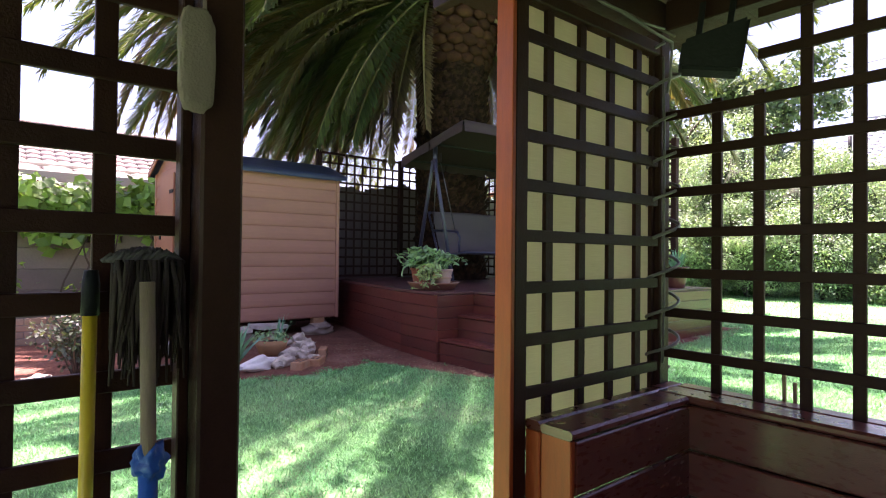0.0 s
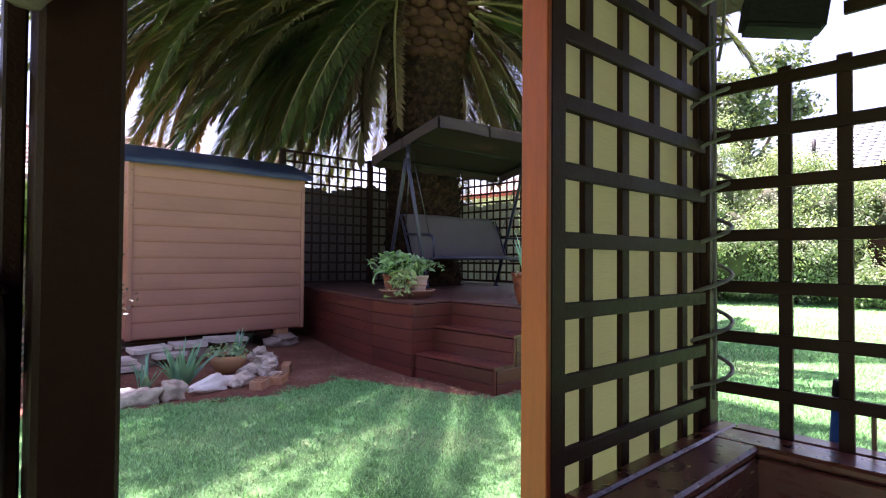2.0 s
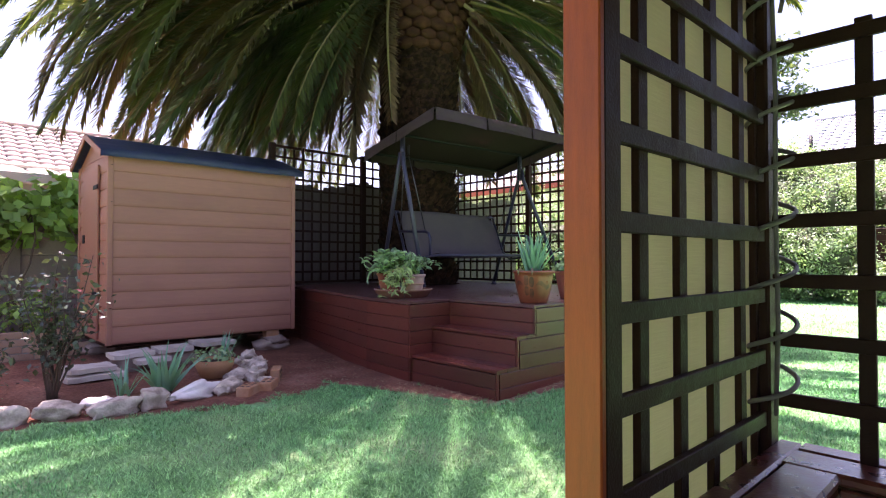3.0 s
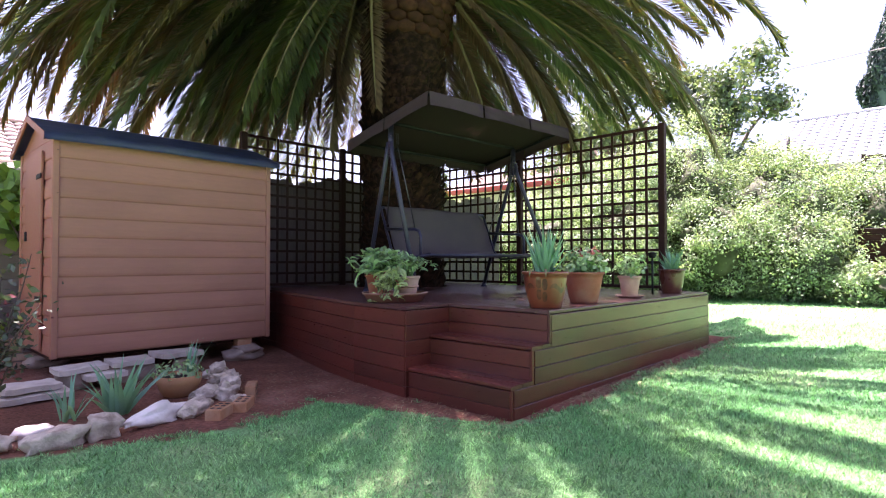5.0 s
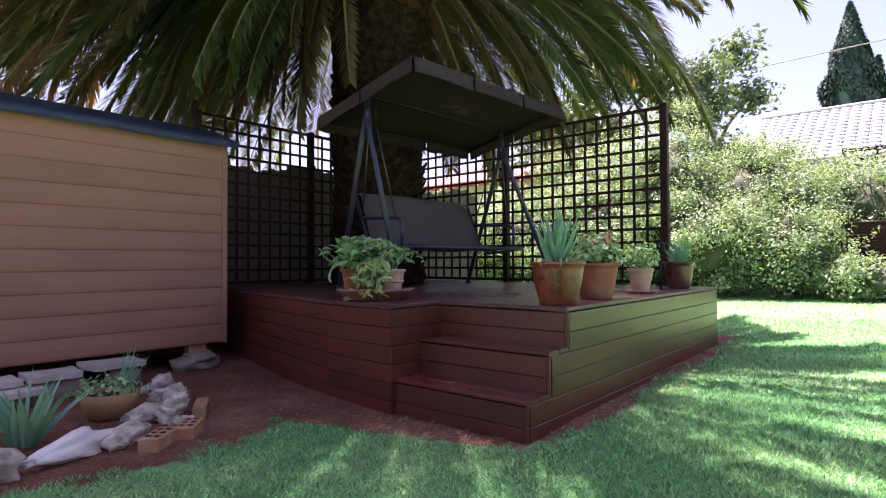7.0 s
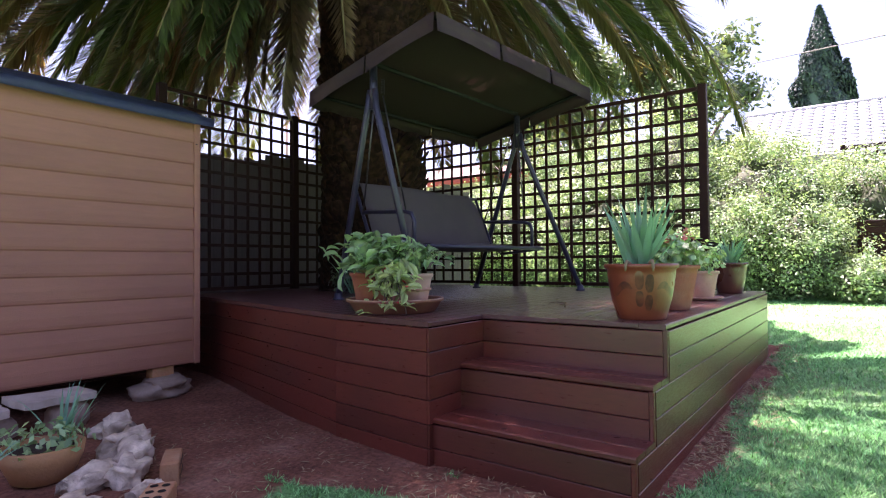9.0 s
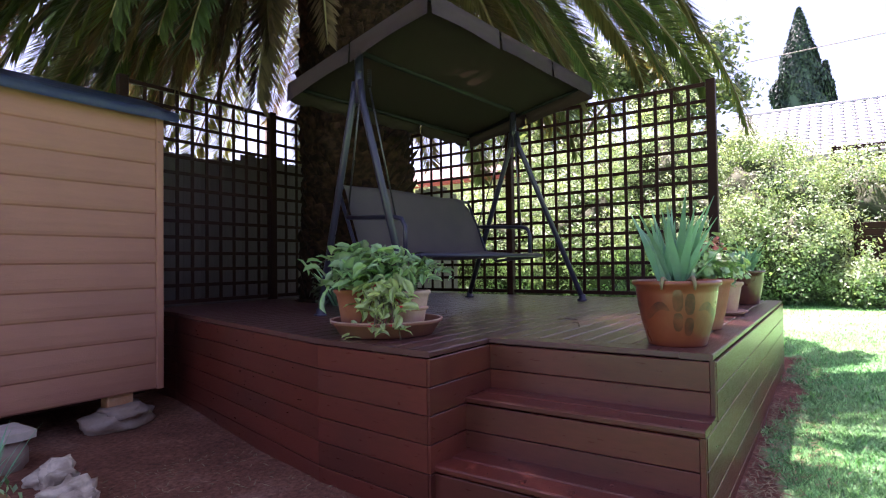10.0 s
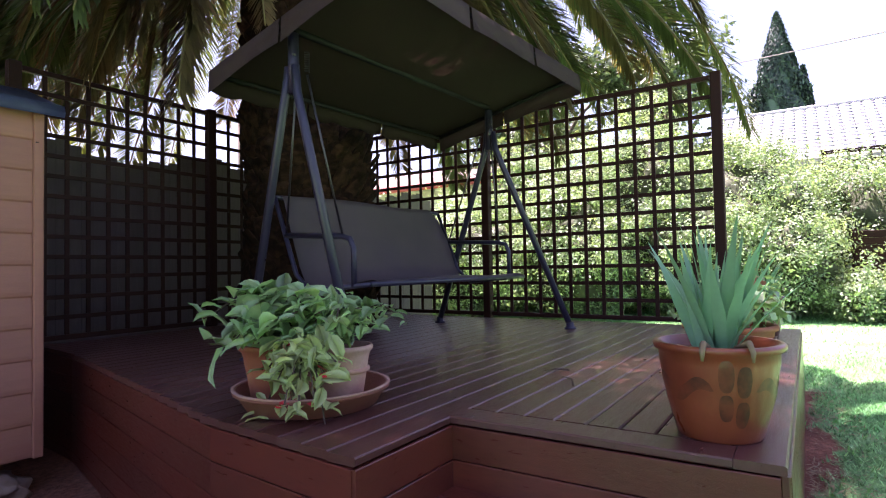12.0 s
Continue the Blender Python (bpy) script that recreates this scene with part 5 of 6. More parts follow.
    for a, b in zip(rows, rows[1:]):
        for k in range(len(prof) - 1):
            bm.faces.new((a[k], a[k + 1], b[k + 1], b[k]))
    bmesh.ops.solidify(bm, geom=bm.faces[:], thickness=0.025)
    part("sling_seat", bm, M_SLING, s, "grey sling fabric seat and back", smooth=True)
    tube("seat_rail", [(sx0 - 0.03, -0.205, 1.215), (sx1 + 0.03, -0.205, 1.215)], 0.018, M_STEEL, s)
    tube("back_rail", [(sx0 - 0.03, 0.73, 1.83), (sx1 + 0.03, 0.73, 1.83)], 0.016, M_STEEL, s)
    for x in (sx0 - 0.035, sx1 + 0.035):
        tube("seat_side", [(x, -0.205, 1.215), (x, 0.36, 1.165), (x, 0.50, 1.28), (x, 0.73, 1.83)], 0.016, M_STEEL, s)
        tube("arm_rest", [(x, -0.06, 1.20), (x, -0.06, 1.44), (x, -0.03, 1.50), (x, 0.04, 1.52), (x, 0.60, 1.55)], 0.019, M_STEEL, s)
    for x, xx in ((A + 0.06, sx0 - 0.035), (B - 0.06, sx1 + 0.035)):
        tube("hanger", [(x, yc - 0.05, zc - 0.18), (xx, 0.04, 1.53)], 0.007, M_CHAIN, s)
        tube("hanger", [(x, yc + 0.05, zc - 0.18), (xx, 0.60, 1.56)], 0.007, M_CHAIN, s)
        bm = bmesh.new()
        for k in range(9):                                       # coil spring
            a = [Vector((x + 0.014 * math.cos(q), yc - 0.05 + 0.014 * math.sin(q), zc - 0.04 - 0.014 * (k + q / math.tau))) for q in np.linspace(0, math.tau, 9)]
            tube_into(bm, a, 0.003, 4, False)
        part("spring", bm, M_CHAIN, s)
    s.matrix_basis = pose(4.829, 6.142, 0, 0, 0, -4.0)


swing()


# ---- arbour round the start of the walk ----
arbour = thing("arbour", "dark-stained lattice arbour with varnished posts and parapet", "arbour")
GY, GX = 1.225, 2.004
TOPZ = 2.06
# the post's daylit side face, set as a separate orange board
bar("jamb_board", (1.135, GY, 0.0), (1.135, GY, TOPZ), 0.016, 0.072, M_POST_LIT, arbour, up=(0, 1, 0), c=0.003, label="varnished jamb board, coloured orange for the post's lit side")
bar("post", (1.172, GY, 0.0), (1.172, GY, TOPZ), 0.056, 0.068, M_LATTICE, arbour, up=(0, 1, 0), c=0.004)
bar("post", (0.282, GY, 0.0), (0.282, GY, TOPZ), 0.084, 0.075, M_LATTICE, arbour, up=(0, 1, 0), c=0.006)
bar("post", (0.225, GY + 0.03, 0.0), (0.225, GY + 0.03, TOPZ), 0.022, 0.04, M_LATTICE, arbour, up=(0, 1, 0), c=0.003)
bar("post", (2.012, GY + 0.005, 0.0), (2.012, GY + 0.005, TOPZ), 0.07, 0.07, M_LATTICE, arbour, up=(0, 1, 0), c=0.006)
for x, y in ((2.012, -1.0), (2.012, -1.85), (-1.65, GY), (-1.65, -1.85)):
    bar("post", (x, y, 0.0), (x, y, TOPZ), 0.07, 0.07, M_LATTICE, arbour, up=(0, 1, 0), c=0.006)


def panel(name, label):
    ob = new(name)
    ob.parent = arbour
    return tagged(ob, label)


ZR = [0.58, 0.735, 0.90, 1.063, 1.225, 1.384, 1.54, 1.70, 1.855]
pan = panel("lattice_panel", "dark lattice backed with straw-coloured shade cloth")
lattice(pan, (1.20, GY - 0.004), (1, 0), 0.775, 0.45, 1.99, 0.165, 0.038, 0.017, zs=ZR, us=[0.006, 0.137, 0.311, 0.484, 0.662, 0.775], frame_w=0.05)
bm = bmesh.new()
nx, nz = 24, 44
g = [[bm.verts.new((1.205 + 0.77 * i / nx, GY + 0.018 + 0.004 * noise.noise(Vector((i * 0.3, j * 0.22, 0))), 0.60 + 1.40 * j / nz)) for j in range(nz + 1)] for i in range(nx + 1)]
for i in range(nx):
    for j in range(nz):
        bm.faces.new((g[i][j], g[i + 1][j], g[i + 1][j + 1], g[i][j + 1]))
part("shade_cloth", bm, M_CLOTH, pan, "straw-coloured woven shade cloth", smooth=True)

pan2 = panel("lattice_panel", "open dark lattice above the parapet")
lo = slat_mesh(1.10, 0.036, 0.016)
hi = slat_mesh(1.46, 0.036, 0.016)
upm = Matrix((Vector((0, 0, 1)), Vector((0, -1, 0)), Vector((1, 0, 0)))).transposed().to_4x4()
for k in range(18):
    yy = 0.99 - 0.1465 * k
    place("slat", lo if k < 2 else hi, pan2, m=Matrix.Translation((GX + 0.008, yy, 0.655)) @ upm)
for z, start in ((0.79, 1.19), (0.948, 1.19), (1.102, 1.19), (1.259, 1.19), (1.416, 1.19), (1.569, 1.19), (1.719, 1.19), (1.876, 0.84), (2.02, 0.84)):
    bar("slat", (GX - 0.008, start, z), (GX - 0.008, -1.82, z), 0.016, 0.036, M_LATTICE, pan2, c=0.002)

pan3 = panel("lattice_panel", "open dark lattice beside the doorway")
for x in (0.092, -0.063, -0.218, -0.373, -0.528, -0.683, -0.838, -0.993, -1.148, -1.303, -1.458):
    bar("slat", (x, GY + 0.085, 0.02), (x, GY + 0.085, 2.06), 0.040, 0.016, M_LATTICE, pan3, up=(0, 1, 0), c=0.002)
for z in (0.13, 0.285, 0.44, 0.598, 0.752, 0.906, 1.062, 1.215, 1.372, 1.518, 1.675, 1.83, 1.985):
    bar("slat", (0.24, GY + 0.069, z), (-1.62, GY + 0.069, z), 0.016, 0.042, M_LATTICE, pan3, c=0.002)

for p0, p1 in (((-1.72, GY, TOPZ + 0.06), (2.08, GY, TOPZ + 0.06)), ((2.012, GY - 0.05, TOPZ + 0.055), (2.012, -1.9, TOPZ + 0.055)), ((-1.65, GY - 0.05, TOPZ + 0.055), (-1.65, -1.9, TOPZ + 0.055)), ((-1.6, -1.85, TOPZ + 0.06), (1.96, -1.85, TOPZ + 0.06))):
    bar("beam", p0, p1, 0.07, 0.12, M_LATTICE, arbour, c=0.006)
for k in range(8):
    x = -1.4 + 0.46 * k
    bar("rafter", (x, GY + 0.62, TOPZ + 0.165), (x, -2.0, TOPZ + 0.165), 0.05, 0.09, M_LATTICE, arbour, c=0.004)
for k in range(30):                                         # roof boards; the long overhang is added to keep sun off cloth and parapet
    bar("roof_board", (-1.85, 1.82 - 0.13 * k, TOPZ + 0.225), (2.75, 1.82 - 0.13 * k, TOPZ + 0.225), 0.128, 0.022, M_LATTICE, arbour, c=0.003)
# wall behind the walk's start, out of view, added to darken the arbour
box("back_wall", (-1.62, -1.93, 0.0), (1.97, -1.90, TOPZ), M_LATTICE, arbour)
for k in range(28):                                         # floor boards
    yy = 1.19 - 0.112 * k
    bar("floor_board", (-1.66, yy, 0.012), (1.98, yy, 0.012), 0.106, 0.022, M_DECK_X, arbour, c=0.003)

para = panel("parapet", "dark red varnished parapet with plank capping")
CZ = 0.665
bar("cap", (1.205, 1.172, CZ - 0.014), (2.06, 1.172, CZ - 0.014), 0.058, 0.028, M_PARAPET, para, c=0.007)
bar("cap", (1.200, 1.078, CZ - 0.014), (1.865, 1.078, CZ - 0.014), 0.118, 0.028, M_PARAPET, para, c=0.008)
bar("cap", (2.045, 1.14, CZ - 0.0145), (2.045, -1.82, CZ - 0.0145), 0.075, 0.028, M_PARAPET, para, c=0.007)
bar("cap", (1.932, 1.14, CZ - 0.0135), (1.932, -1.82, CZ - 0.0135), 0.128, 0.028, M_PARAPET, para, c=0.008)
for k in range(4):
    z = CZ - 0.032 - 0.078 - k * 0.163
    bar("board", (1.225, 1.030, z), (1.885, 1.030, z), 0.02, 0.155, M_PARAPET, para, c=0.005)
    bar("board", (1.880, 1.02, z), (1.880, -1.82, z), 0.02, 0.155, M_PARAPET, para, c=0.005)
    bar("board", (2.07, 1.19, z), (2.07, -1.82, z), 0.02, 0.155, M_LATTICE, para, c=0.005)
# end faces get the lit wood colour, brighter than the other boards
bar("end_board", (1.212, 1.170, 0.02), (1.212, 1.170, CZ - 0.03), 0.02, 0.058, M_POST_LIT, para, up=(0, 1, 0), c=0.004)
bar("end_board", (1.212, 1.080, 0.02), (1.212, 1.080, CZ - 0.03), 0.02, 0.112, M_POST_LIT, para, up=(0, 1, 0), c=0.004)

# cable wound round the corner post
cab = thing("wound_cable", "grey cable wound in a spiral round the corner post", "cable")
pts = [(2.0 + 0.062 * math.cos(a), 1.20 + 0.062 * math.sin(a), 0.72 + 1.28 * a / (8.6 * math.tau)) for a in np.linspace(0, 8.6 * math.tau, 190)]
tube("cord", pts, 0.0065, M_CABLE, cab, seg=6)
tube("cord", [(1.97, 1.18, 0.75), (1.962, 1.17, 1.0), (1.966, 1.175, 1.3), (1.96, 1.17, 1.6), (1.965, 1.18, 1.95)], 0.006, M_CABLE, cab, seg=6)
wire = thing("roof_wire", "loose grey wire along the arbour beam", "cable")
tube("cord", [(1.42, GY - 0.05, 2.06), (1.55, GY - 0.06, 2.035), (1.7, GY - 0.05, 2.045), (1.85, GY - 0.06, 2.02), (1.95, GY - 0.09, 1.99), (1.955, GY - 0.08, 1.86), (1.95, GY - 0.07, 1.8)], 0.006, M_CABLE, wire, seg=6)
tube("cord", [(1.3, GY - 0.05, 2.055), (1.5, GY - 0.055, 2.05), (1.75, GY - 0.055, 2.03), (1.93, GY - 0.07, 2.045)], 0.004, M_CABLE, wire, seg=6)

lan = thing("hanging_box", "dark box hung from the beam by two straps", "lantern")
bm = bmesh.new()
q = [(-0.115, -0.05, 0.0), (0.085, -0.05, -0.035), (0.115, -0.05, 0.155), (-0.10, -0.05, 0.10)]
a = [bm.verts.new(p) for p in q]; b = [bm.verts.new((p[0], 0.06, p[2])) for p in q]
bm.faces.new(a); bm.faces.new(b[::-1])
for i in range(4):
    bm.faces.new((a[i], a[(i + 1) % 4], b[(i + 1) % 4], b[i]))
bmesh.ops.bevel(bm, geom=bm.edges[:], offset=0.012, segments=2, affect="EDGES")
bm.transform(Matrix.Translation((1.90, 0.955, 1.835)) @ Euler((0, 0, radians(-62))).to_matrix().to_4x4())
part("body", bm, M_BLACK, lan)
for dx, z in ((-0.05, 1.93), (0.05, 1.96)):
    bar("strap", (1.90 + dx * 0.47, 0.955 - dx * 0.88, z), (1.94 + dx * 0.47, 0.955 - dx * 0.88, 2.09), 0.022, 0.006, M_BLACK, lan, up=(1, 0, 0), c=0.001)

# ---- tools kept against the lattice ----
yp = thing("yellow_pole", "yellow pole with a black grip leaning on the lattice", "broom")
tube("shaft", [(0.058, 1.245, 0.03), (0.066, 1.262, 1.05)], 0.0125, M_YELLOW, yp)
tube("grip", [(0.066, 1.262, 1.04), (0.067, 1.264, 1.10), (0.067, 1.264, 1.125)], [0.0155, 0.0155, 0.012], M_BLACK, yp)
mop = thing("mop", "mop with dark stringy head up on a wooden handle", "mop")
tube("handle", [(0.152, 1.172, 0.50), (0.150, 1.170, 0.80), (0.144, 1.172, 1.105)], [0.0135, 0.0135, 0.013], M_HANDLE, mop)
bar("head_bar", (0.098, 1.225, 1.125), (0.207, 1.225, 1.125), 0.045, 0.035, M_BLACK, mop, c=0.008)
rng = np.random.default_rng(71)
bm = bmesh.new()
for i in range(120):
    x, yy = rng.uniform(0.098, 0.212), rng.uniform(1.19, 1.258)
    L = rng.uniform(0.09, 0.24)
    w = rng.normal(0, 0.010)
    tube_into(bm, [(x, yy, 1.145), (x + w * 0.6, yy - 0.006, 1.10), (x + w, yy - 0.004, 1.145 - L * 0.6), (x + w * 1.6, yy, 1.145 - L)], [0.0045, 0.005, 0.0042, 0.002], 5)
tagged(part("yarn", bm, M_MOP, mop, "dark mop yarn", smooth=True), kind="stuff")
# lighter strands on top carry the highlight in their colour
bm = bmesh.new()
for i in range(70):
    x, yy = rng.uniform(0.10, 0.20), rng.uniform(1.20, 1.25)
    k = rng.uniform(-0.03, 0.03)
    tube_into(bm, [(x - 0.02, yy, 1.142), (x + k * 0.3, yy, 1.142 + 0.02 * math.sin((x - 0.09) / 0.12 * math.pi) + 0.006), (x + 0.02, yy + 0.01, 1.140)], 0.0042, 5)
tagged(part("yarn_crown", bm, M_MOP_HIGHLIGHT, mop, "top of the mop yarn, greyer for the highlight on it", smooth=True), kind="stuff")
bag = thing("plastic_bag", "blue plastic bag tied round the mop handle", "bag")
bm = bmesh.new()
bmesh.ops.create_icosphere(bm, subdivisions=4, radius=1.0)
for v in bm.verts:
    n = v.co.normalized()
    k = 1 + 0.35 * noise.noise(n * 2.4 + Vector((3, 1, 0))) + 0.16 * noise.noise(n * 7)
    v.co = Vector((0.154 + n.x * 0.027 * k, 1.172 + n.y * 0.022 * k, 0.772 + n.z * 0.038 * k))
part("crumple", bm, M_BLUE, bag, smooth=True)
tube("wrap", [(0.152, 1.172, 0.50), (0.150, 1.170, 0.755)], [0.0165, 0.0165], M_BLUE, bag)
rag = thing("hanging_cloth", "tan cloth pouch hung on the dark post", "cloth")
bm = bmesh.new()
bmesh.ops.create_icosphere(bm, subdivisions=4, radius=1.0)
for v in bm.verts:
    n = v.co.normalized()
    q = Vector([math.copysign(abs(c) ** 0.55, c) for c in n])
    k = 1 + 0.10 * noise.noise(n * 3)
    v.co = Vector((0.222 + q.x * 0.033 * k, 1.165 + q.y * 0.014 * k, 1.532 + q.z * 0.10 * k))
part("pouch", bm, M_TAN, rag, smooth=True)
tube("loop", [(0.235, 1.165, 1.62), (0.24, 1.18, 1.70), (0.24, 1.185, 1.78)], 0.004, M_TAN, rag, seg=6)
bt = thing("blue_tool", "blue plastic garden tool with black grip outside the lattice", "garden tool")
tube("shaft", [(2.20, 0.94, 0.05), (2.115, 0.885, 0.80)], [0.020, 0.016], M_BLUE, bt)
tube("grip", [(2.115, 0.885, 0.79), (2.11, 0.88, 0.835)], 0.018, M_BLACK, bt)
st = thing("wooden_stake", "thin grey wooden stakes standing outside the lattice", "stake")
for dy in (0.0, 0.035):
    bar("stake", (2.18, 0.81 - dy, 0.02), (2.13, 0.805 - dy, 0.76 - dy), 0.012, 0.012, M_HANDLE, st, up=(1, 0, 0), c=0.002)


# ---- boundary on the left: precast wall, vine, low brick wall, neighbour's house ----
bw = tagged(new("boundary_wall"), "brown precast concrete panel wall under a vine", "wall", kind="structure")
for k in range(8):
    x = -9.2 + k * 1.75
    bar("pillar", (x, 9.95, 0.0), (x, 9.95, 1.95), 0.14, 0.13, M_WALL, bw, up=(0, 1, 0), c=0.012)
    for j in range(6):
        bar("panel", (x + 0.06, 9.95, 0.155 + j * 0.305), (x + 1.69, 9.95, 0.155 + j * 0.305), 0.05, 0.3044, M_WALL, bw, c=0.010)
# stand-in for the shaded wall there, its dimness put into the board colour
df = thing("board_fence", "brown board fence standing in for the shaded wall behind the lattice", "fence")
for k in range(64):
    x, y = 4.12 + k * 0.112, 9.6 + 0.004 * (k % 2)
    bar("board", (x, y, 0.0), (x, y, 2.54 + 0.09 * math.sin(k * 0.35) + 0.03 * math.sin(k * 1.7)), 0.1135, 0.02, M_BOARDS, df, up=(0, 1, 0), c=0.002)
for z in (0.5, 1.9, 2.38):
    bar("rail", (4.06, 9.64, z), (11.3, 9.64, z), 0.04, 0.08, M_LATTICE, df)
lb = tagged(new("low_brick_wall"), "low tan face-brick planter wall", "wall", kind="structure")
bme = None
for r in range(4):
    for k in range(14):
        x = -1.3 + k * 0.232 + (0.116 if r % 2 else 0)
        if bme is None:
            bm = bmesh.new()
            box_into(bm, (-0.111, -0.05, -0.035), (0.111, 0.05, 0.035))
            bmesh.ops.bevel(bm, geom=bm.edges[:], offset=0.005, segments=1, affect="EDGES")
            bme = bpy.data.meshes.new("brick"); bmesh.ops.recalc_face_normals(bm, faces=bm.faces); bm.to_mesh(bme); bm.free(); finish(bme, M_GBRICK, False)
        place("brick", bme, lb, m=Matrix.Translation((x, 8.75, 0.04 + r * 0.083)))
box("mortar", (-1.38, 8.712, -0.05), (1.84, 8.79, 0.322), M_WALL, lb)


def vine():
    t = thing("vine", "leafy bright green grapevine trailing over the wall", "vine")
    rng = np.random.default_rng(81)
    bm = bmesh.new()
    P, Nn = [], []
    for i in range(26):
        x = rng.uniform(-6.5, 2.0)
        path = [(x + 0.25 * math.sin(u * 4 + i), 9.80 - 0.2 * math.sin(u * 3), 0.05 + 2.1 * u) for u in np.linspace(0, 1, 7)]
        tube_into(bm, path, [0.018 * (1 - 0.6 * u) for u in np.linspace(0, 1, 7)], 5)
    part("stems", bm, M_STEM, t)
    for i in range(34):
        c = (rng.uniform(-7, 2.3), 9.72 + rng.uniform(-0.15, 0.2), 1.66 + rng.uniform(-0.25, 0.36))
        p, d = blob_points(rng, c, (rng.uniform(0.4, 0.75), 0.28, rng.uniform(0.25, 0.45)), 240, 0.4, i, 0.8)
        P.append(p); Nn.append(d * 0.5 + np.array((0, -0.8, 0.5)))
    P, Nn = np.concatenate(P), np.concatenate(Nn)
    place("leaves", leaves_mesh("leaves", P, Nn, 0.16, M_VINE, rng, 0.85, 0.45, 0.2), t)


vine()
low = thing("low_shrub", "low leafy green shrub before the boundary wall", "shrub")
leafy(low, (-0.35, 9.3, 0.75), (0.7, 0.3, 0.35), 420, 0.11, M_VINE, 91, aspect=0.7)
leafy(low, (1.3, 9.2, 0.5), (0.5, 0.3, 0.3), 260, 0.09, M_VINE, 92, aspect=0.7)
tube("stem", [(-0.35, 9.3, 0), (-0.35, 9.3, 0.7)], 0.02, M_STEM, low)
tube("stem", [(1.3, 9.2, 0), (1.3, 9.2, 0.45)], 0.02, M_STEM, low)


def tiled_slope(name, parent, material, p00, p10, p01, rows, cols, t=0.05):
    """Overlapping courses of curved tiles on a slope given by its lower-left, lower-right and upper-left corners."""
    p00, p10, p01 = Vector(p00), Vector(p10), Vector(p01)
    ux, uy = (p10 - p00) / cols, (p01 - p00) / rows
    n = ux.cross(uy).normalized()
    if n.z < 0:
        n = -n
    V, F = [], []
    for r in range(rows):
        for c in range(cols):
            o = p00 + ux * c + uy * r
            b = len(V)
            for q, lift in ((-0.12, t * 0.9), (1.0, 0.1 * t)):
                for s, hgt in ((0.02, 0), (0.3, t * 0.8), (0.65, t * 0.8), (0.98, 0)):
                    V.append(o + ux * s + uy * q + n * (lift + hgt))
            for s in (0.02, 0.98):
                V.append(o + ux * s + uy * -0.12 + n * -0.02)
            for k in range(3):
                F.append((b + k, b + k + 1, b + k + 5, b + k + 4))
            F.append((b + 8, b + 9, b + 3, b)); F.append((b, b + 3, b + 2, b + 1))
    ob = place(name, mesh_np(name, np.array([tuple(v) for v in V]), np.array(F), material), parent)
    return tagged(ob, kind="stuff")


def house(name, label, x0, x1, y0, y1, zw, zr, material, face, wall=M_PLASTER, rows=12, cols=40, fascia_mat=M_PLASTER, ov=0.5):
    """A house with a gabled roof whose long slope looks towards face ('x' or 'y'); the slope falls to the side of smaller x or y."""
    t = thing(name, label, "house")
    box("wall", (x0, y0, -0.1), (x1, y1, zw), wall, t, bevel=0.02)
    if face == "y":
        ym = (y0 + y1) / 2
        tiled_slope("roof_tiles", t, material, (x0 - ov, y0 - ov, zw - 0.1), (x1 + ov, y0 - ov, zw - 0.1), (x0 - ov, ym, zr), rows, cols)
        tiled_slope("roof_tiles", t, material, (x1 + ov, y1 + ov, zw - 0.1), (x0 - ov, y1 + ov, zw - 0.1), (x1 + ov, ym, zr), rows, cols)
        ends = [[(x, y0 - 0.1, zw - 0.05), (x, y1 + 0.1, zw - 0.05), (x, ym, zr - 0.12)] for x in (x0 + 0.01, x1 - 0.01)]
        bar("gutter", (x0 - ov, y0 - ov - 0.06, zw - 0.12), (x1 + ov, y0 - ov - 0.06, zw - 0.12), 0.12, 0.20, fascia_mat, t, c=0.02)
        bar("ridge", (x0 - ov, ym, zr + 0.05), (x1 + ov, ym, zr + 0.05), 0.25, 0.12, material, t, c=0.04)
    else:
        xm = (x0 + x1) / 2
        tiled_slope("roof_tiles", t, material, (x0 - ov, y1 + ov, zw - 0.1), (x0 - ov, y0 - ov, zw - 0.1), (xm, y1 + ov, zr), rows, cols)
        tiled_slope("roof_tiles", t, material, (x1 + ov, y0 - ov, zw - 0.1), (x1 + ov, y1 + ov, zw - 0.1), (xm, y0 - ov, zr), rows, cols)
        ends = [[(x0 - 0.1, y, zw - 0.05), (x1 + 0.1, y, zw - 0.05), (xm, y, zr - 0.12)] for y in (y0 + 0.01, y1 - 0.01)]
        bar("gutter", (x0 - ov - 0.06, y0 - ov, zw - 0.12), (x0 - ov - 0.06, y1 + ov, zw - 0.12), 0.12, 0.20, fascia_mat, t, c=0.02)
        bar("ridge", (xm, y0 - ov, zr + 0.05), (xm, y1 + ov, zr + 0.05), 0.25, 0.12, material, t, c=0.04)
    for e in ends:
        bm = bmesh.new()
        d = Vector((0.06, 0, 0)) if face == "y" else Vector((0, 0.06, 0))
        a = [bm.verts.new(Vector(p) - d) for p in e]; b = [bm.verts.new(Vector(p) + d) for p in e]
        bm.faces.new(a); bm.faces.new(b[::-1])
        for i in range(3):
            bm.faces.new((a[i], a[(i + 1) % 3], b[(i + 1) % 3], b[i]))
        part("gable", bm, wall, t)
    return t


house("neighbour_house", "cream house with a red clay tile roof behind the wall", -14.0, 5.0, 15.5, 21.0, 2.95, 4.5, M_REDTILE, "y", rows=12, cols=70)
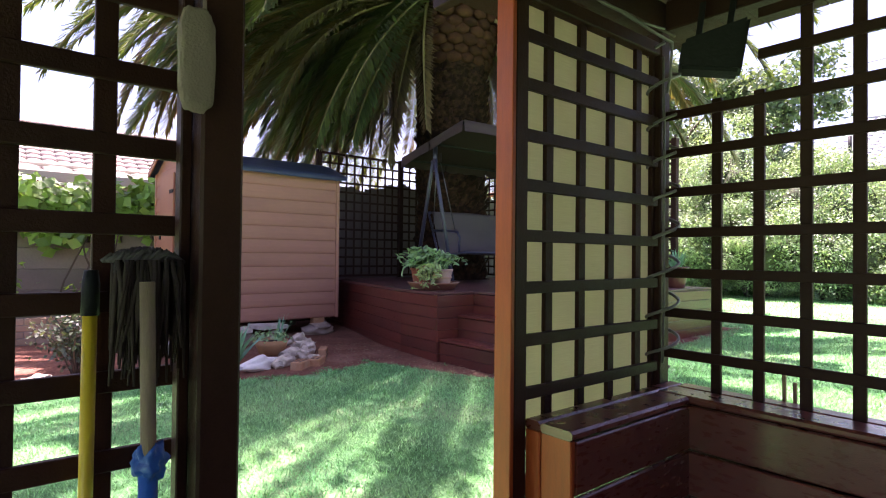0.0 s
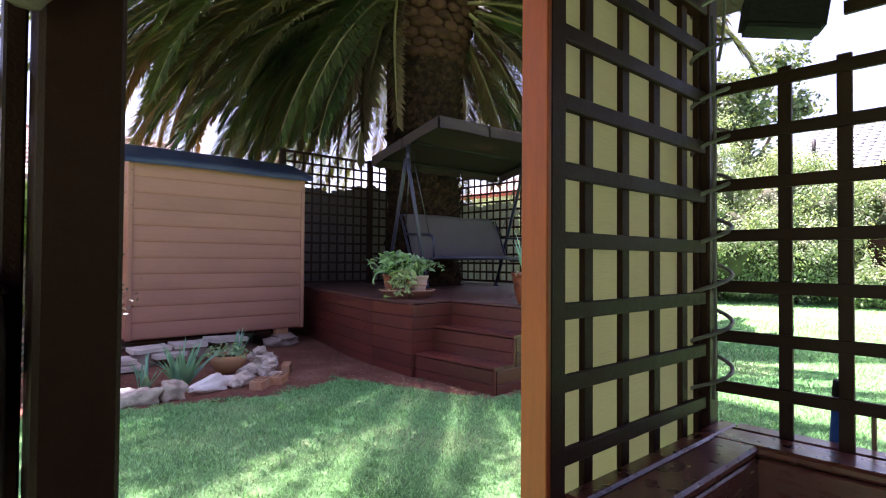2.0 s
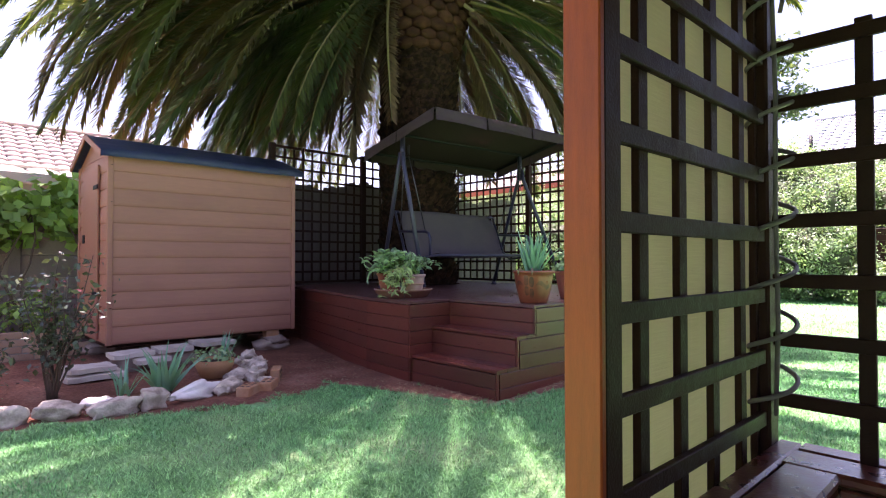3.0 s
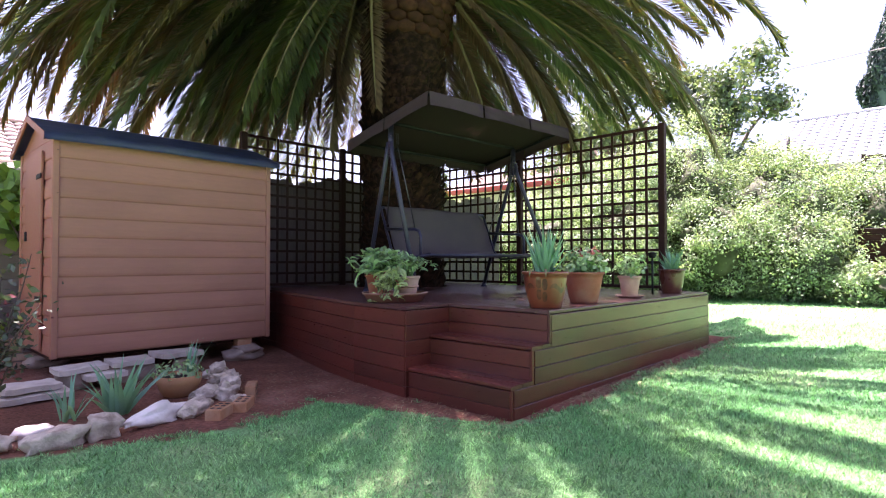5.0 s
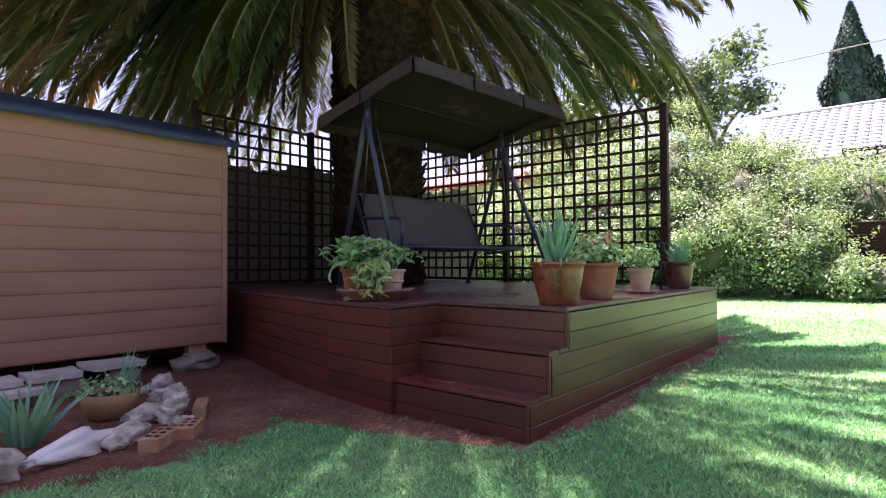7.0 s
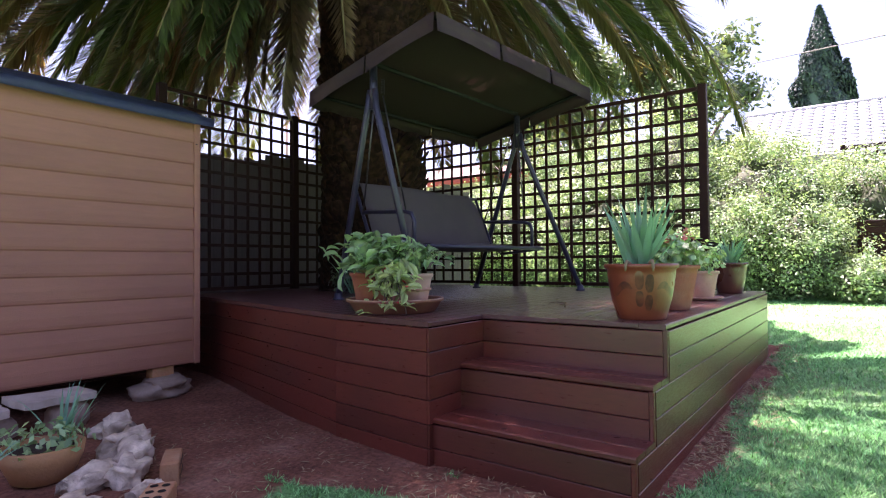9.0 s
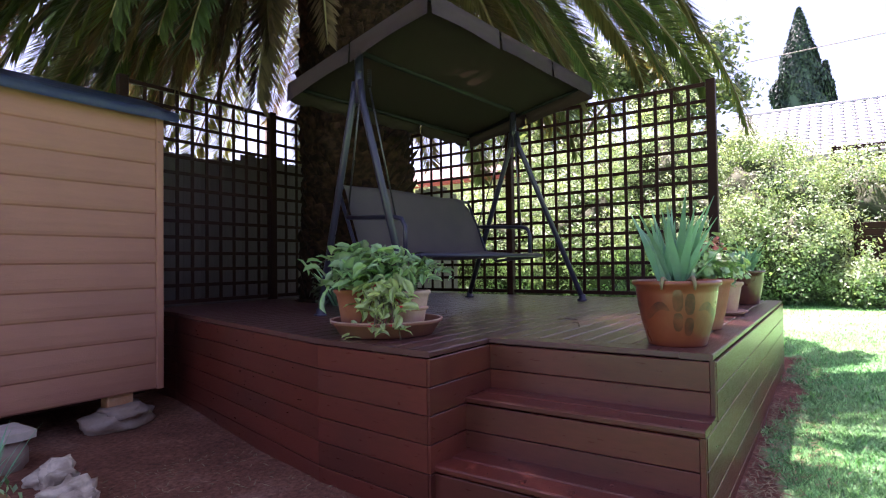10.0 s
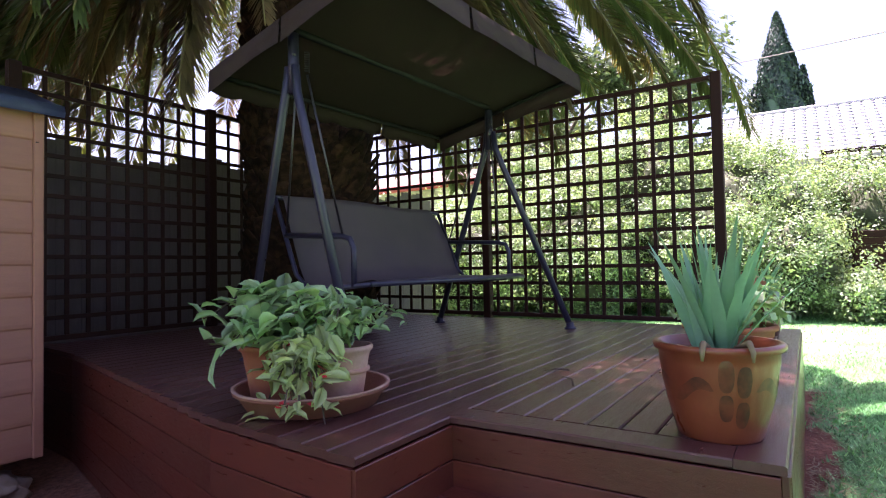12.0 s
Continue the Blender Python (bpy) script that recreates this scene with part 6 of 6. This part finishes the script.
house("garden_outbuilding", "low cream outbuilding with a pale coping beyond the wall", -12.0, 3.2, 12.3, 15.2, 2.62, 2.85, M_PLASTER, "y", rows=4, cols=30, ov=0.15)
house("red_trimmed_house", "house with pale pink tile roof and red gutter behind the hedge", 17.5, 24.0, 11.4, 17.4, 3.95, 5.0, M_REDTILE, "x", rows=12, cols=30, fascia_mat=M_REDPAINT)
h2 = house("tiled_house", "house with a pale grey tile roof beyond the hedge", 20.5, 29.0, -6.0, 6.0, 4.0, 6.3, M_PALETILE, "x", rows=15, cols=42, ov=0.3)
tube("vent_pipe", [(21.6, 5.7, 4.3), (21.6, 5.7, 5.2)], 0.06, M_BLACK, h2)


# ---- hedge, trees, cypress, cable ----
def bush(c, radii, n, size, material, seed, label, name="hedge_shrub", lump=0.3):
    t = thing(name, label, "shrub", "hedge along the lawn")
    rng = np.random.default_rng(seed)
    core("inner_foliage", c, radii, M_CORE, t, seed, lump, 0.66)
    g0 = height(c[0], c[1]) + 0.02
    cl, cd = blob_points(rng, c, radii, int(30 * (radii[1] * radii[2] + 1)), lump, seed, 0.12, g0 - 0.1)
    P, D = [], []
    m = n // len(cl)
    for q, d in zip(cl, cd):                               # clumps of leaves on twigs, with hollows between
        r = rng.uniform(0.22, 0.44) * min(radii[0], radii[1]) ** 0.5
        pp, dd = blob_points(rng, q - d * r * 0.4, (r * 1.15, r * 1.15, r * 0.8), m, 0.5, seed + int(rng.integers(99)), 0.75, g0)
        P.append(pp); D.append(dd * 0.7 + d * 0.5)
    for k in range(26):                                     # young shoots that stand out of the outline
        q, d = cl[int(rng.integers(len(cl)))], None
        if q[2] < c[2]:
            continue
        d = np.array((rng.normal(0, 0.45), rng.normal(0, 0.45), 1.0)); d /= np.linalg.norm(d)
        u = rng.random((34, 1)) * rng.uniform(0.35, 0.7)
        P.append(q + d * (u + 0.1) + rng.normal(0, 0.035, (34, 3))); D.append(np.tile(d, (34, 1)) + rng.normal(0, 0.6, (34, 3)))
    p, d = np.concatenate(P), np.concatenate(D)
    place("leaves", leaves_mesh("leaves", p, d + np.array((-0.15, -0.1, 0.5)), size, material, rng, 0.5, 0.7), t)
    for k in range(3):
        a = rng.uniform(0, math.tau)
        tube("stem", [(c[0] + 0.2 * math.cos(a), c[1] + 0.2 * math.sin(a), height(c[0], c[1]) - 0.05), (c[0] + 0.5 * radii[0] * math.cos(a), c[1] + 0.5 * radii[1] * math.sin(a), c[2])], [0.05, 0.02], M_BARK, t, seg=6)


HEDGE = [  # x, y, radius along x, along y, height
    (15.2, 6.6, 1.7, 1.6, 4.0), (15.6, 4.6, 1.7, 1.6, 3.35), (16.5, 2.6, 1.5, 1.6, 3.1), (16.7, 0.7, 1.5, 1.5, 3.0), (16.2, -1.3, 1.6, 1.6, 2.8), (16.5, -3.4, 1.6, 1.7, 3.0),
    (14.8, 8.4, 1.7, 1.6, 3.7), (14.1, 10.6, 1.6, 1.5, 2.7), (12.6, 12.6, 1.8, 1.6, 2.6), (16.8, -5.8, 1.7, 1.9, 3.2), (16.9, -8.4, 1.8, 1.9, 3.3), (13.9, 5.5, 0.9, 1.2, 2.2), (14.2, 4.1, 0.9, 1.0, 1.9),
    (13.9, 2.6, 0.5, 0.8, 0.8), (13.4, 7.6, 1.1, 1.3, 2.4), (12.6, 9.6, 1.2, 1.3, 2.3), (10.6, 11.6, 1.2, 1.2, 2.2), (14.9, -0.6, 0.9, 1.2, 1.5), (15.2, -2.6, 0.9, 1.3, 1.6)]
for i, (x, y, rx, ry, hh) in enumerate(HEDGE):
    g = height(x, y)
    bush((x, y, g + hh * 0.46), (rx, ry, hh * 0.56), int(6600 * (ry * hh + 1)), 0.062, M_HEDGE, i + 3, "tall light green leafy shrub in the sunny hedge" if hh > 2.5 else "low light green shrub at the foot of the hedge")


# dark boards added where only shade lies beneath the shrubs
sw = thing("hedge_shade_screen", "dark boards standing in for the shade beneath the hedge", "wall")
for k in range(12):
    bar("board", (14.6, 3.0, 0.36 + k * 0.125), (14.6, -3.0, 0.36 + k * 0.125), 0.03, 0.122, M_LATTICE, sw, c=0.004)
for yy in (3.0, 1.0, -1.0, -3.0):
    bar("post", (14.66, yy, 0.2), (14.66, yy, 1.85), 0.09, 0.09, M_LATTICE, sw, up=(1, 0, 0))


def tree(x, y, hgt, crown_r, seed, label, material=M_TREELEAF, leaf=0.19, n=10000, base=0.3):
    t = thing("tree", label, "tree")
    rng = np.random.default_rng(seed)
    g = 0.2
    tr = tube("trunk", [(x, y, g), (x + 0.1, y, g + hgt * 0.25), (x - 0.1, y + 0.1, g + hgt * 0.5), (x, y, g + hgt * 0.85)], [0.24, 0.2, 0.14, 0.04], M_BARK, t)
    P, D = [], []
    for i in range(17):
        a = rng.uniform(0, math.tau); u = rng.uniform(base, 1.0); r = crown_r * (1.05 - 0.6 * abs(u - 0.55)) * rng.uniform(0.45, 1.0)
        e = (x + r * math.cos(a), y + r * math.sin(a), g + hgt * u)
        tube("limb", [(x, y, g + hgt * u * 0.6), (x + 0.5 * r * math.cos(a), y + 0.5 * r * math.sin(a), g + hgt * u * 0.85), e], [0.08, 0.05, 0.02], M_BARK, t, seg=6)
        p, d = blob_points(rng, e, (crown_r * 0.36, crown_r * 0.36, crown_r * 0.28), n // 17, 0.45, seed + i, 0.9)
        P.append(p); D.append(d)
    place("crown", leaves_mesh("crown", np.concatenate(P), np.concatenate(D) + np.array((0, 0, 0.4)), leaf, material, rng, 0.5, 0.7), t)


tree(18.5, 6.7, 7.0, 2.0, 101, "airy dark green tree rising behind the hedge")
tree(17.6, 9.9, 7.8, 2.4, 102, "tall airy green tree behind the lattice fence")
tree(21.5, 12.5, 7.0, 2.4, 104, "green tree far behind the hedge")


def cypress(x, y, hgt, r, seed, label):
    t = thing("cypress_tree", label, "tree")
    rng = np.random.default_rng(seed)
    tube("trunk", [(x, y, 0), (x, y, hgt * 0.9)], [0.3, 0.05], M_BARK, t)
    n = 30000
    u = rng.random(n) ** 0.8
    a = rng.uniform(0, math.tau, n)
    rad = r * np.clip(2.7 * (1 - u) ** 0.8, 0, 1) * (0.82 + 0.18 * (1 - u)) * (0.75 + 0.25 * np.sin(a * 3 + u * 9) * np.sin(u * 23 + a)) * (1 - 0.25 * rng.random(n) ** 2)
    P = np.stack([x + rad * np.cos(a), y + rad * np.sin(a), 0.6 + u * hgt], 1)
    D = np.stack([np.cos(a), np.sin(a), 0.5 + 0 * a], 1)
    bm = bmesh.new()
    tube_into(bm, [(x, y, 0.6 + hgt * q) for q in np.linspace(0, 0.97, 9)], [r * 0.55 * min(1, 2.4 * (1 - q) ** 0.8) for q in np.linspace(0, 0.97, 9)], 14)
    part("inner_foliage", bm, M_CYPRESS, t, smooth=True)
    place("crown", leaves_mesh("crown", P, D, 0.42, M_CYPRESS, rng, 0.32, 0.5, 0.2, np.tile((0, 0, 1.0), (n, 1))), t)


cypress(45.0, 4.9, 16.8, 2.05, 111, "tall dark narrow cypress beyond the roofs")
cypress(45.6, 3.55, 13.2, 1.1, 112, "shorter dark cypress beside the tall one")
wirep = thing("overhead_cable", "thin overhead cable crossing the sky", "cable")
tube("cord", [(30.0, 40.0, 12.4), (30.0, 20.0, 10.4), (30.0, 8.0, 9.9), (30.0, -4.0, 10.2), (30.0, -20.0, 11.6)], 0.022, M_CABLE, wirep, seg=6)
for yy in (40.0, -20.0):
    tube("pole", [(30.0, yy, 0.0), (30.0, yy, 12.8)], [0.14, 0.1], M_BARK, wirep)
scr = thing("lattice_screen", "dark lattice screen standing over the hedge", "fence", "lattice screens")
for yy in (3.3, 0.4):
    bar("post", (17.9, yy, 0.2), (17.9, yy, 3.8), 0.1, 0.1, M_LATTICE, scr, up=(1, 0, 0))
lattice(scr, (17.9, 0.45), (0, 1), 2.8, 3.1, 3.75, 0.2, 0.05, 0.02)
